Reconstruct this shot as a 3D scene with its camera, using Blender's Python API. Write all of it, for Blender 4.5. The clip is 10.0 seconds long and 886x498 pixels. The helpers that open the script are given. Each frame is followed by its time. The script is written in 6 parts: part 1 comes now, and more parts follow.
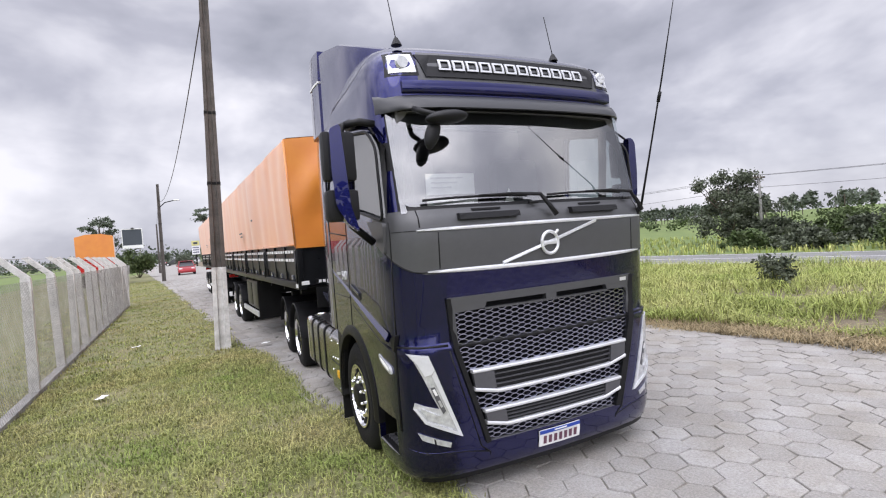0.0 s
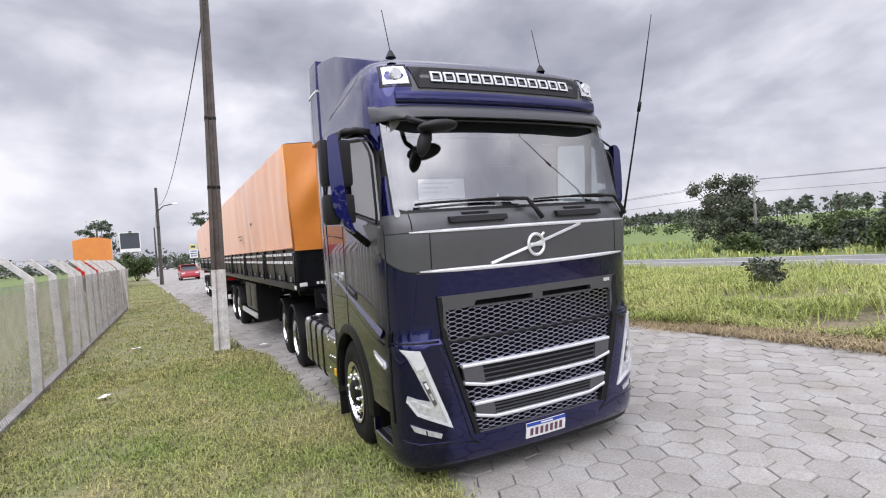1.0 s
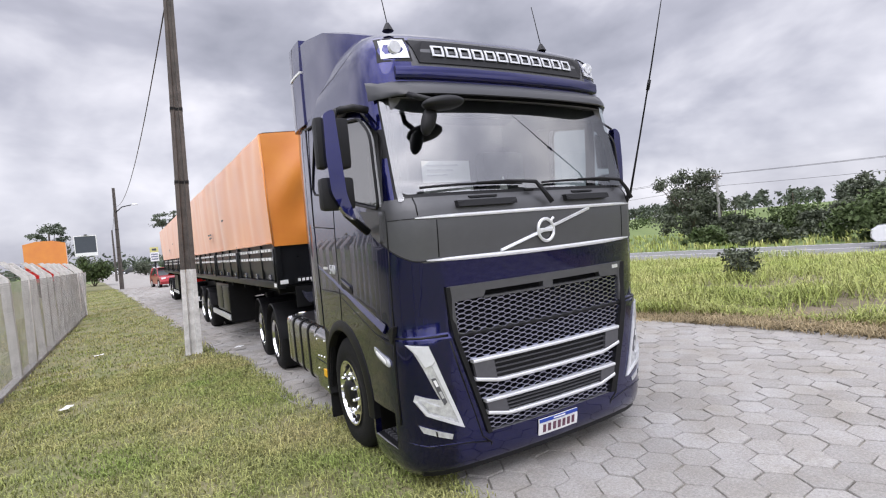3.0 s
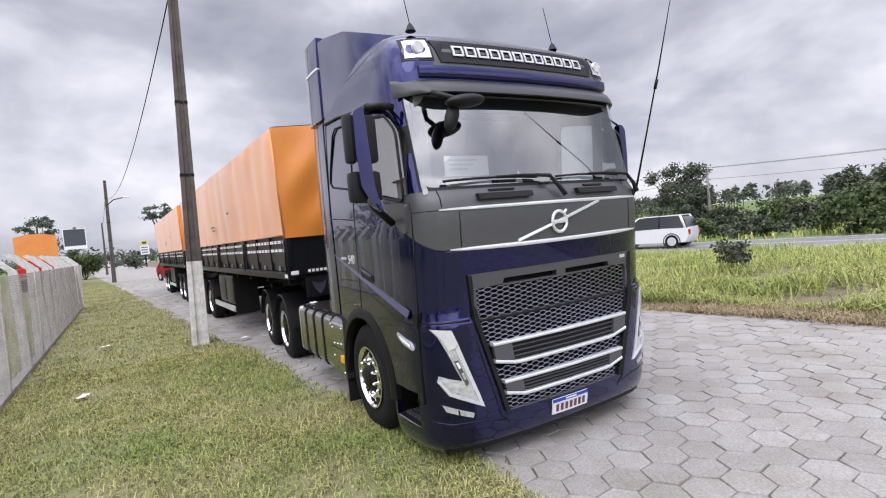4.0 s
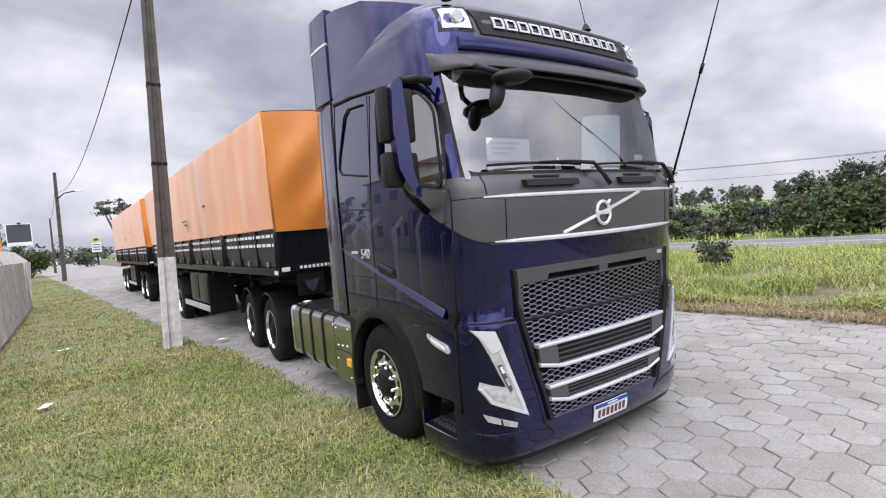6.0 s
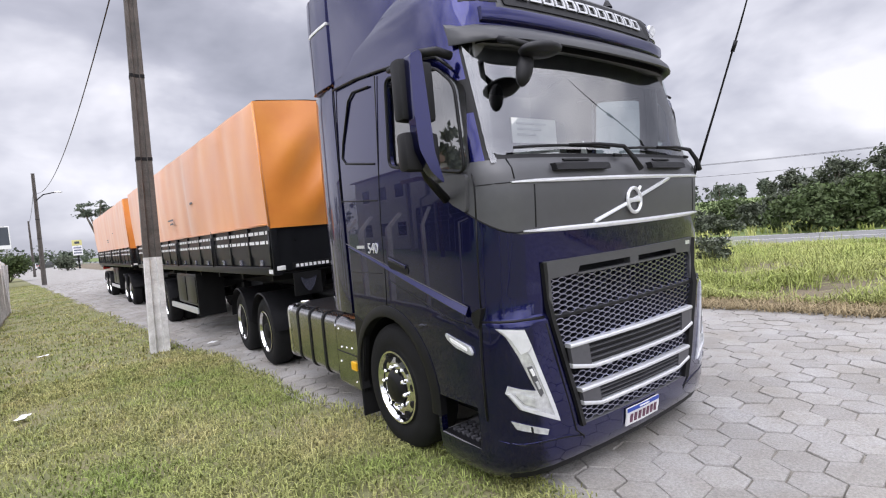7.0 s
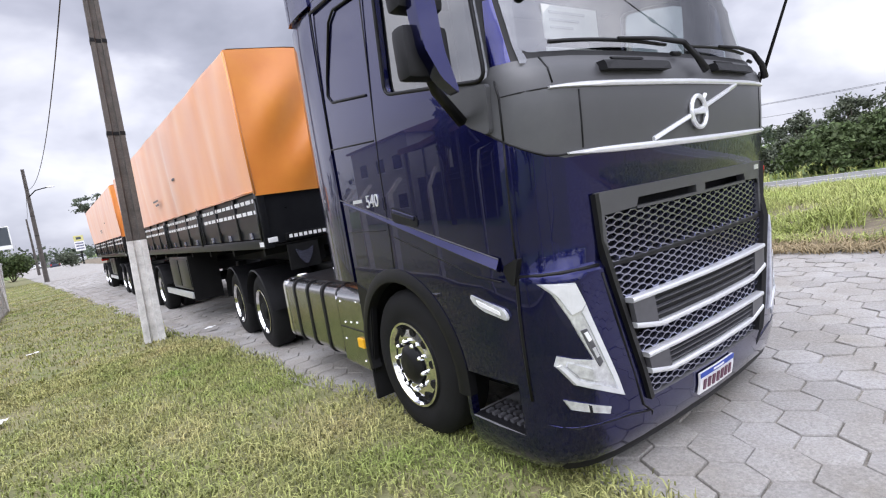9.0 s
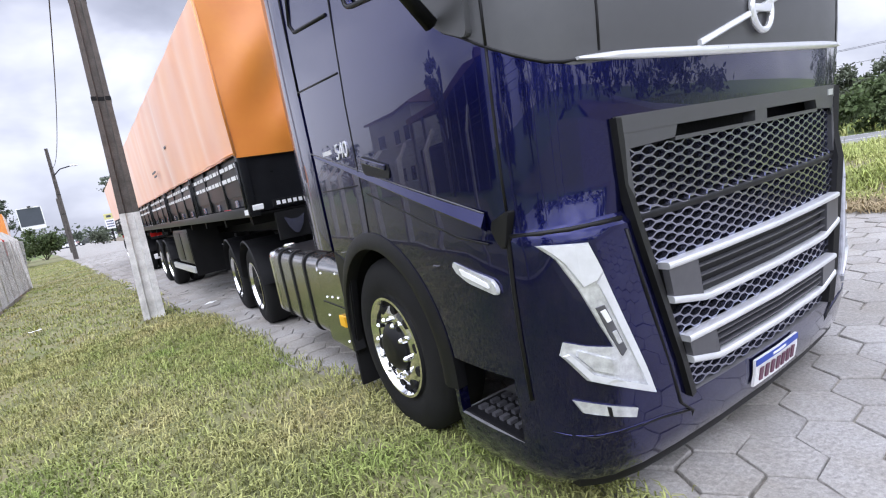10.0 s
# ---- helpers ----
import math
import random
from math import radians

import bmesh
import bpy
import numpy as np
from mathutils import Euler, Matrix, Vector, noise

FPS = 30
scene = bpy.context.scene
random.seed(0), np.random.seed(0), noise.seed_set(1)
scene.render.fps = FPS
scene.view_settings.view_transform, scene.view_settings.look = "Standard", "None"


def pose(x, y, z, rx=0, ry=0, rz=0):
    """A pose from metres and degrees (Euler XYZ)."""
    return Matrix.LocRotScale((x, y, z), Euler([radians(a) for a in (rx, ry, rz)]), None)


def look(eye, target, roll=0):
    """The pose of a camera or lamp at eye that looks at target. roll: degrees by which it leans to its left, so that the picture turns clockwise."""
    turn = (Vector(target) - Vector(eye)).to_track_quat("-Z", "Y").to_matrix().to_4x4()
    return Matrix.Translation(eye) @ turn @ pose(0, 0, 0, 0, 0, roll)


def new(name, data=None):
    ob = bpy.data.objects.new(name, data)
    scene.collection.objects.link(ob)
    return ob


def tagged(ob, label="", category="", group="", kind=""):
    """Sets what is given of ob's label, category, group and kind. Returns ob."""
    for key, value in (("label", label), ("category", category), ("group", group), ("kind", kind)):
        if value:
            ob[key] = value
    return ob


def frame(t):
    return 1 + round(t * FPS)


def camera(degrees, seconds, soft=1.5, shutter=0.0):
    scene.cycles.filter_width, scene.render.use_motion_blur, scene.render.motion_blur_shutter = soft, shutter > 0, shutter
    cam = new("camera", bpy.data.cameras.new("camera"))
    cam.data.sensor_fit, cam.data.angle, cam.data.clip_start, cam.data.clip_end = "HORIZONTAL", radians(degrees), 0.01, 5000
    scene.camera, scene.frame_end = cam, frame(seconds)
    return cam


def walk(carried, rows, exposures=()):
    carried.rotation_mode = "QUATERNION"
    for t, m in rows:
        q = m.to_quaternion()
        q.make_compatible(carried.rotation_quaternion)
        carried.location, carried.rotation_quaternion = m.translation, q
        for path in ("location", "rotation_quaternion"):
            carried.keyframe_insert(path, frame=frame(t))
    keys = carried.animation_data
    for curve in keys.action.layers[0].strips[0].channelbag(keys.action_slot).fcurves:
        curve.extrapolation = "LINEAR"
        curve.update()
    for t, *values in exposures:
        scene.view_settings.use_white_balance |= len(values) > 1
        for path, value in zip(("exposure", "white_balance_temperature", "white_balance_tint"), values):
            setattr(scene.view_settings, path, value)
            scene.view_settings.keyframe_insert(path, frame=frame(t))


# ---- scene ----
cam = camera(84.0, 10.0, 1.15)
PATH = [
    (0.0, pose(-2.405, -3.270, 1.985, 88.55, 4.50, -25.20)),
    (0.5, pose(-2.427, -3.375, 1.972, 88.80, 4.46, -25.32)),
    (1.0, pose(-2.449, -3.481, 1.967, 88.98, 4.46, -25.44)),
    (1.5, pose(-2.516, -3.666, 1.968, 89.14, 4.61, -25.54)),
    (2.0, pose(-2.541, -3.433, 1.957, 89.25, 4.86, -26.80)),
    (3.5, pose(-2.680, -3.088, 1.885, 88.08, 5.51, -29.70)),
    (4.0, pose(-2.890, -3.181, 1.904, 87.62, 5.38, -30.06)),
    (4.5, pose(-3.054, -3.359, 1.902, 87.30, 5.17, -30.14)),
    (5.0, pose(-3.057, -3.021, 1.878, 87.26, 4.83, -31.56)),
    (5.5, pose(-3.121, -2.765, 1.886, 87.22, 4.73, -32.99)),
    (7.0, pose(-3.160, -2.183, 1.824, 87.16, 5.23, -35.59)),
    (7.5, pose(-3.096, -2.034, 1.794, 86.75, 5.68, -36.09)),
    (8.0, pose(-3.079, -1.891, 1.779, 85.78, 6.62, -36.71)),
    (8.5, pose(-3.013, -1.707, 1.727, 84.86, 7.80, -36.48)),
    (9.0, pose(-2.842, -1.550, 1.634, 83.90, 9.09, -35.51)),
    (9.5, pose(-2.569, -1.378, 1.554, 82.57, 9.98, -34.56)),
    (10.0, pose(-2.337, -1.160, 1.459, 81.09, 10.39, -32.90)),
]
walk(cam, PATH, ((0.0, 0.34, 6350, 17), (6.0, 0.36, 6300, 17), (9.0, 0.50, 6150, 17), (10.0, 0.58, 5950, 17)))

# world: overcast sky, broken by brighter gaps
world = bpy.data.worlds.new("sky")
scene.world = world
world.use_nodes = True
wn, wl = world.node_tree.nodes, world.node_tree.links
wn.clear()
SUN_EL, SUN_AZ = radians(48), radians(222)
SUN_DIR = (math.sin(SUN_AZ) * math.cos(SUN_EL), math.cos(SUN_AZ) * math.cos(SUN_EL), math.sin(SUN_EL))


def wnode(kind, **kw):
    n = wn.new(kind)
    for k, v in kw.items():
        n.inputs[k].default_value = v
    return n


sky = wn.new("ShaderNodeTexSky")
sky.sky_type, sky.sun_disc = "NISHITA", False
sky.sun_elevation, sky.sun_rotation = SUN_EL, SUN_AZ
tc = wn.new("ShaderNodeTexCoord")
mp = wn.new("ShaderNodeMapping")
mp.inputs["Scale"].default_value = (1.0, 1.0, 1.9)
mp.inputs["Location"].default_value = (0.35, 0.1, 0.2)
wl.new(tc.outputs["Generated"], mp.inputs["Vector"])
n1 = wnode("ShaderNodeTexNoise", Scale=1.7, Detail=5.0, Roughness=0.5, Distortion=0.35)
n2 = wnode("ShaderNodeTexNoise", Scale=4.2, Detail=5.0, Roughness=0.55, Distortion=0.2)
wl.new(mp.outputs[0], n1.inputs["Vector"])
wl.new(mp.outputs[0], n2.inputs["Vector"])
add = wn.new("ShaderNodeMath")
add.operation = "MULTIPLY_ADD"
add.inputs[1].default_value = 0.35
wl.new(n2.outputs["Fac"], add.inputs[0])
wl.new(n1.outputs["Fac"], add.inputs[2])
ramp = wn.new("ShaderNodeValToRGB")
cr = ramp.color_ramp
cr.elements[0].position, cr.elements[0].color = 0.50, (0.29, 0.305, 0.345, 1)
cr.elements[1].position, cr.elements[1].color = 0.80, (0.79, 0.80, 0.815, 1)
e = cr.elements.new(0.64)
e.color = (0.44, 0.455, 0.50, 1)
e = cr.elements.new(0.72)
e.color = (0.61, 0.625, 0.655, 1)
wl.new(add.outputs[0], ramp.inputs["Fac"])
bg_cloud = wn.new("ShaderNodeBackground")
bg_cloud.inputs["Strength"].default_value = 1.0
wl.new(ramp.outputs[0], bg_cloud.inputs["Color"])
# an overcast sky is brighter towards the zenith
geo_w = wn.new("ShaderNodeTexCoord")
sep_w = wn.new("ShaderNodeSeparateXYZ")
wl.new(geo_w.outputs["Generated"], sep_w.inputs[0])
lift = wn.new("ShaderNodeMapRange")
lift.interpolation_type = "SMOOTHSTEP"
lift.inputs["From Min"].default_value, lift.inputs["From Max"].default_value = 0.42, 1.0
lift.inputs["To Min"].default_value, lift.inputs["To Max"].default_value = 1.0, 1.7
wl.new(sep_w.outputs["Z"], lift.inputs["Value"])
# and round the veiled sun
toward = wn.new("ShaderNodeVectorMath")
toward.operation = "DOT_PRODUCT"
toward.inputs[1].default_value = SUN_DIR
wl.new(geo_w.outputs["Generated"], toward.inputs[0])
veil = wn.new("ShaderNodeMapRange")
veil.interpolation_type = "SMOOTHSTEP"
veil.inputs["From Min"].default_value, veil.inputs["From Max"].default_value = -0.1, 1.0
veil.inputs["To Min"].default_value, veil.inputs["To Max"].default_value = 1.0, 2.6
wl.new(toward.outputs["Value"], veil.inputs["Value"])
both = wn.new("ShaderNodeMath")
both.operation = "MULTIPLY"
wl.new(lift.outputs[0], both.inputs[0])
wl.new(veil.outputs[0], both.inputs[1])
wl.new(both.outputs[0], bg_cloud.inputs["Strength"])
bg_sky = wn.new("ShaderNodeBackground")
bg_sky.inputs["Strength"].default_value = 0.08
wl.new(sky.outputs[0], bg_sky.inputs["Color"])
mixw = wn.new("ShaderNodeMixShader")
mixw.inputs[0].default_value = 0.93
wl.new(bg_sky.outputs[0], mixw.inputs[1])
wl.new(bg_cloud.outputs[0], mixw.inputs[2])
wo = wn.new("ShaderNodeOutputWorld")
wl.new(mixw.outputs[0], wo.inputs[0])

sun_data = bpy.data.lights.new("sun", "SUN")
sun_data.energy, sun_data.angle, sun_data.color = 0.6, radians(35), (1.0, 0.985, 0.96)
sun = new("sun", sun_data)
sun.matrix_world = look(tuple(20 * c for c in SUN_DIR), (0, 0, 0))


# ---- materials ----
def material(name, color, rough=0.6, metal=0.0, var=0.0, scale=6.0, bump=0.0, bscale=60.0, coat=0.0, spec=0.5, second=None, obj_random=0.0, coat_rough=0.03, world=False, coat_ior=1.5, speck=0.0, sheen=0.0):
    """A procedural surface: two scales of noise vary colour and roughness, and a fine bump."""
    m = bpy.data.materials.new(name)
    m.use_nodes = True
    nt = m.node_tree
    b = nt.nodes["Principled BSDF"]
    b.inputs["Roughness"].default_value = rough
    b.inputs["Metallic"].default_value = metal
    b.inputs["Coat Weight"].default_value = coat
    b.inputs["Coat IOR"].default_value = coat_ior
    b.inputs["Coat Roughness"].default_value = coat_rough
    b.inputs["Specular IOR Level"].default_value = spec
    b.inputs["Sheen Weight"].default_value = sheen
    b.inputs["Sheen Roughness"].default_value = 0.5
    b.inputs["Base Color"].default_value = (*color, 1)
    tex = nt.nodes.new("ShaderNodeNewGeometry" if world else "ShaderNodeTexCoord")
    where = tex.outputs["Position" if world else "Object"]
    if var or second:
        n = nt.nodes.new("ShaderNodeTexNoise")
        n.inputs["Scale"].default_value, n.inputs["Detail"].default_value, n.inputs["Roughness"].default_value = scale, 6, 0.65
        nt.links.new(where, n.inputs["Vector"])
        r = nt.nodes.new("ShaderNodeValToRGB")
        lo = second or tuple(c * (1 - var) for c in color)
        hi = color if second else tuple(min(1, c * (1 + var)) for c in color)
        r.color_ramp.elements[0].position, r.color_ramp.elements[0].color = 0.32, (*lo, 1)
        r.color_ramp.elements[1].position, r.color_ramp.elements[1].color = 0.68, (*hi, 1)
        nt.links.new(n.outputs["Fac"], r.inputs["Fac"])
        out = r.outputs[0]
        if obj_random:
            oi = nt.nodes.new("ShaderNodeObjectInfo")
            geo = nt.nodes.new("ShaderNodeNewGeometry")
            ad = nt.nodes.new("ShaderNodeMath")
            ad.operation = "ADD"
            nt.links.new(oi.outputs["Random"], ad.inputs[0])
            nt.links.new(geo.outputs["Random Per Island"], ad.inputs[1])
            fr = nt.nodes.new("ShaderNodeMath")
            fr.operation = "FRACT"
            nt.links.new(ad.outputs[0], fr.inputs[0])
            mr = nt.nodes.new("ShaderNodeMapRange")
            mr.inputs["To Min"].default_value, mr.inputs["To Max"].default_value = 1 - obj_random, 1 + obj_random
            nt.links.new(fr.outputs[0], mr.inputs["Value"])
            hs = nt.nodes.new("ShaderNodeHueSaturation")
            nt.links.new(mr.outputs[0], hs.inputs["Value"])
            nt.links.new(out, hs.inputs["Color"])
            out = hs.outputs[0]
        if speck:
            sn = nt.nodes.new("ShaderNodeTexNoise")
            sn.inputs["Scale"].default_value, sn.inputs["Detail"].default_value, sn.inputs["Roughness"].default_value = 55, 5, 0.8
            nt.links.new(where, sn.inputs["Vector"])
            sm = nt.nodes.new("ShaderNodeMapRange")
            sm.inputs["From Min"].default_value, sm.inputs["From Max"].default_value = 0.3, 0.7
            sm.inputs["To Min"].default_value, sm.inputs["To Max"].default_value = 1 - speck, 1 + speck
            nt.links.new(sn.outputs["Fac"], sm.inputs["Value"])
            sh = nt.nodes.new("ShaderNodeHueSaturation")
            nt.links.new(sm.outputs[0], sh.inputs["Value"])
            nt.links.new(out, sh.inputs["Color"])
            out = sh.outputs[0]
        nt.links.new(out, b.inputs["Base Color"])
        rr = nt.nodes.new("ShaderNodeMapRange")
        rr.inputs["To Min"].default_value, rr.inputs["To Max"].default_value = max(0.02, rough * 0.8), min(1, rough * 1.2)
        nt.links.new(n.outputs["Fac"], rr.inputs["Value"])
        nt.links.new(rr.outputs[0], b.inputs["Roughness"])
    if bump:
        n = nt.nodes.new("ShaderNodeTexNoise")
        n.inputs["Scale"].default_value, n.inputs["Detail"].default_value = bscale, 4
        nt.links.new(where, n.inputs["Vector"])
        bp = nt.nodes.new("ShaderNodeBump")
        bp.inputs["Strength"].default_value, bp.inputs["Distance"].default_value = bump, 0.01
        nt.links.new(n.outputs["Fac"], bp.inputs["Height"])
        nt.links.new(bp.outputs[0], b.inputs["Normal"])
    return m


def glow(name, color, strength):
    m = material(name, color, 0.2)
    b = m.node_tree.nodes["Principled BSDF"]
    b.inputs["Emission Color"].default_value = (*color, 1)
    b.inputs["Emission Strength"].default_value = strength
    return m


def glass(name, tint, rough=0.0, alpha=0.12):
    """Thin glazing: mostly clear, mirror-like by its Fresnel."""
    m = bpy.data.materials.new(name)
    m.use_nodes = True
    nt = m.node_tree
    nt.nodes.remove(nt.nodes["Principled BSDF"])
    tr = nt.nodes.new("ShaderNodeBsdfTransparent")
    tr.inputs[0].default_value = (*tint, 1)
    gl = nt.nodes.new("ShaderNodeBsdfGlossy")
    gl.inputs["Roughness"].default_value = rough
    fr = nt.nodes.new("ShaderNodeFresnel")
    fr.inputs[0].default_value = 1.5 + alpha
    mx = nt.nodes.new("ShaderNodeMixShader")
    nt.links.new(fr.outputs[0], mx.inputs[0])
    nt.links.new(tr.outputs[0], mx.inputs[1])
    nt.links.new(gl.outputs[0], mx.inputs[2])
    nt.links.new(mx.outputs[0], nt.nodes["Material Output"].inputs[0])
    return m


PAINT = material("blue_paint", (0.009, 0.0105, 0.085), 0.24, 0.9, 0.05, 30, coat=1.0, coat_ior=1.5, coat_rough=0.0, spec=0.2)
DARKPANEL = material("dark_grey_panel", (0.056, 0.057, 0.061), 0.40, 0.0, 0.08, 12, 0.06, 350, spec=0.8)
BLACKPL = material("black_plastic", (0.007, 0.007, 0.008), 0.45, 0.0, 0.2, 14, 0.1, 260, spec=0.3)
RUBBER = material("tyre_rubber", (0.009, 0.009, 0.0095), 0.78, 0.0, 0.3, 9, 0.25, 120, spec=0.22)
CHROME = material("polished_aluminium", (0.92, 0.92, 0.93), 0.11, 1.0, 0.05, 8)
SATIN = material("satin_trim", (0.82, 0.83, 0.85), 0.3, 0.6, 0.05, 14)
TANK = material("brushed_tank", (0.44, 0.44, 0.45), 0.22, 1.0, 0.08, 5, 0.03, 90)
MESHMAT = material("grille_mesh", (0.34, 0.35, 0.45), 0.2, 0.9, 0.1, 20)
GLASS = glass("windscreen_glass", (0.86, 0.93, 0.90), alpha=2.4)
SIDEGLASS = glass("side_glass", (0.62, 0.68, 0.70), alpha=2.6)
LENS = glass("lamp_lens", (0.95, 0.96, 0.98))
WHITE = material("white_plastic", (0.80, 0.80, 0.79), 0.4, 0, 0.04, 10)
LEDW = glow("daytime_lamp", (0.9, 0.93, 1.0), 0.55)
LETTER = material("silver_letter", (0.62, 0.63, 0.65), 0.4, 0.3, 0.05, 20)
LAMPSIL = material("lamp_reflector", (0.60, 0.61, 0.62), 0.22, 0.35, 0.25, 22, 0.2, 60)
GUIDE = material("light_guide", (0.66, 0.67, 0.69), 0.2, 0.1, 0.06, 22, coat=1.0)
VISOR = material("dark_visor", (0.016, 0.017, 0.020), 0.4, 0.0, 0.1, 12, coat=0.25, coat_rough=0.2)
LOUVRE = material("louvre_grey", (0.10, 0.10, 0.11), 0.35, 0.3, 0.1, 20)
PAPER = material("paper", (0.82, 0.83, 0.82), 0.7, 0, 0.03, 20)
CURTAIN = material("grey_curtain", (0.17, 0.17, 0.175), 0.9, 0, 0.15, 12)
CABIN = material("cabin_trim", (0.16, 0.16, 0.165), 0.75, 0, 0.15, 8)
TARP = material("orange_tarpaulin", (0.80, 0.275, 0.012), 0.5, 0, 0.0, 1.1, 0.12, 7, spec=0.4, coat=0.75, coat_rough=0.4, coat_ior=1.75, sheen=0.5, second=(0.72, 0.205, 0.008))
BED = material("black_steel", (0.009, 0.0095, 0.011), 0.30, 0.0, 0.25, 7, 0.08, 40, spec=0.4)
CHASSIS = material("chassis_black", (0.007, 0.007, 0.0075), 0.6, 0, 0.3, 8, 0.15, 60, spec=0.22)
REFLECT = material("white_marking", (0.78, 0.78, 0.78), 0.5, 0, 0.1, 18)
RED = material("red_lens", (0.5, 0.015, 0.012), 0.25, 0, 0.05, 10)
AMBER = material("amber_reflector", (0.85, 0.45, 0.02), 0.3, 0, 0.05, 10)
PLATEBLUE = material("plate_blue", (0.02, 0.06, 0.35), 0.4, 0, 0.03, 10)
INK = material("dark_red_ink", (0.13, 0.05, 0.08), 0.5, 0, 0.05, 10)
CONCRETE = material("weathered_concrete", (0.40, 0.39, 0.37), 0.85, 0, 0.0, 3.5, 0.5, 45, second=(0.20, 0.195, 0.185), speck=0.2)
WHITEWASH = material("whitewashed_concrete", (0.78, 0.77, 0.75), 0.85, 0, 0.0, 5.0, 0.4, 40, second=(0.46, 0.45, 0.43), speck=0.15)
POLECON = material("dark_pole_concrete", (0.125, 0.11, 0.10), 0.85, 0, 0.0, 6, 0.5, 60, second=(0.065, 0.058, 0.052), speck=0.3)
PAVER = material("grey_paver", (0.37, 0.36, 0.345), 0.85, 0, 0.0, 1.3, 0.9, 45, second=(0.27, 0.25, 0.215), obj_random=0.10, world=True, speck=0.32)
JOINT = material("joint_sand", (0.33, 0.305, 0.26), 0.95, 0, 0.0, 2.2, 0.8, 60, second=(0.11, 0.10, 0.08), speck=0.4)
SOIL = material("verge_soil", (0.16, 0.185, 0.07), 0.95, 0, 0.0, 2.2, 0.7, 50, second=(0.24, 0.21, 0.115), speck=0.3)
EARTH = material("bare_earth", (0.23, 0.185, 0.13), 0.95, 0, 0.0, 2.5, 0.8, 40, second=(0.12, 0.10, 0.065), speck=0.35)
FIELD = material("far_field", (0.17, 0.22, 0.06), 0.95, 0, 0.0, 0.35, 0.4, 8, second=(0.10, 0.15, 0.04))
ASPHALT = material("grey_asphalt", (0.20, 0.20, 0.195), 0.9, 0, 0.2, 1.5, 0.4, 70)
BLADE = material("lawn_blades", (0.205, 0.275, 0.066), 0.7, 0, 0.0, 0.7, second=(0.42, 0.37, 0.17), obj_random=0.6, spec=0.25)
TALL = material("tall_grass", (0.235, 0.31, 0.065), 0.75, 0, 0.0, 0.45, second=(0.44, 0.44, 0.17), obj_random=0.5, spec=0.25)
STRAW = material("dry_straw", (0.36, 0.29, 0.17), 0.85, 0, 0.25, 3, obj_random=0.3, spec=0.2)
LEAF = material("tree_leaves", (0.12, 0.135, 0.09), 0.7, 0, 0.0, 0.9, second=(0.06, 0.075, 0.048), obj_random=0.45, spec=0.3)
LEAFB = material("shrub_leaves", (0.10, 0.13, 0.055), 0.7, 0, 0.0, 1.2, second=(0.045, 0.075, 0.02), obj_random=0.4, spec=0.3)
LEAFGREY = material("eucalyptus_leaves", (0.14, 0.16, 0.12), 0.75, 0, 0.0, 0.4, second=(0.055, 0.075, 0.05), obj_random=0.35, spec=0.2)
BARK = material("bark", (0.10, 0.08, 0.06), 0.9, 0, 0.3, 6, 0.6, 30)
CARWHITE = material("white_car_paint", (0.75, 0.76, 0.78), 0.3, 0, 0.03, 5, coat=1.0)
CARNAVY = material("navy_car_paint", (0.02, 0.025, 0.06), 0.3, 0.2, 0.05, 5, coat=1.0)
CARGREY = material("charcoal_car_paint", (0.045, 0.047, 0.05), 0.3, 0.3, 0.05, 5, coat=1.0)
CARRED = material("red_car_paint", (0.42, 0.012, 0.02), 0.3, 0.1, 0.05, 5, coat=1.0)
DARKGLASS = material("dark_glazing", (0.015, 0.018, 0.02), 0.06, 0, 0.1, 5)
WALLWHITE = material("painted_wall", (0.50, 0.49, 0.46), 0.8, 0, 0.12, 0.8, 0.2, 20)
ROOFTILE = material("roof_sheet", (0.22, 0.14, 0.10), 0.8, 0, 0.2, 2, 0.3, 12)
YELLOW = material("yellow_sign", (0.62, 0.58, 0.24), 0.6, 0, 0.05, 4)
SIGNDARK = material("dark_board", (0.055, 0.065, 0.08), 0.6, 0, 0.1, 3)


# ---- mesh helpers ----
def part(name, bm, mat, parent, label=""):
    """Links a bmesh as one mesh object under its thing."""
    me = bpy.data.meshes.new(name)
    bm.to_mesh(me)
    bm.free()
    for mm in (mat if isinstance(mat, (list, tuple)) else [mat]):
        me.materials.append(mm)
    ob = new(name, me)
    ob.parent = parent
    if label:
        tagged(ob, label)
    return ob


def thing(name, m=None, label="", category="", group="", kind=""):
    ob = new(name)
    if m is not None:
        ob.matrix_basis = m
    return tagged(ob, label, category, group, kind)


def smooth(bm, angle=40):
    for f in bm.faces:
        f.smooth = True
    lim = radians(angle)
    for ed in bm.edges:
        if len(ed.link_faces) != 2 or ed.calc_face_angle(0) > lim:
            ed.smooth = False
    return bm


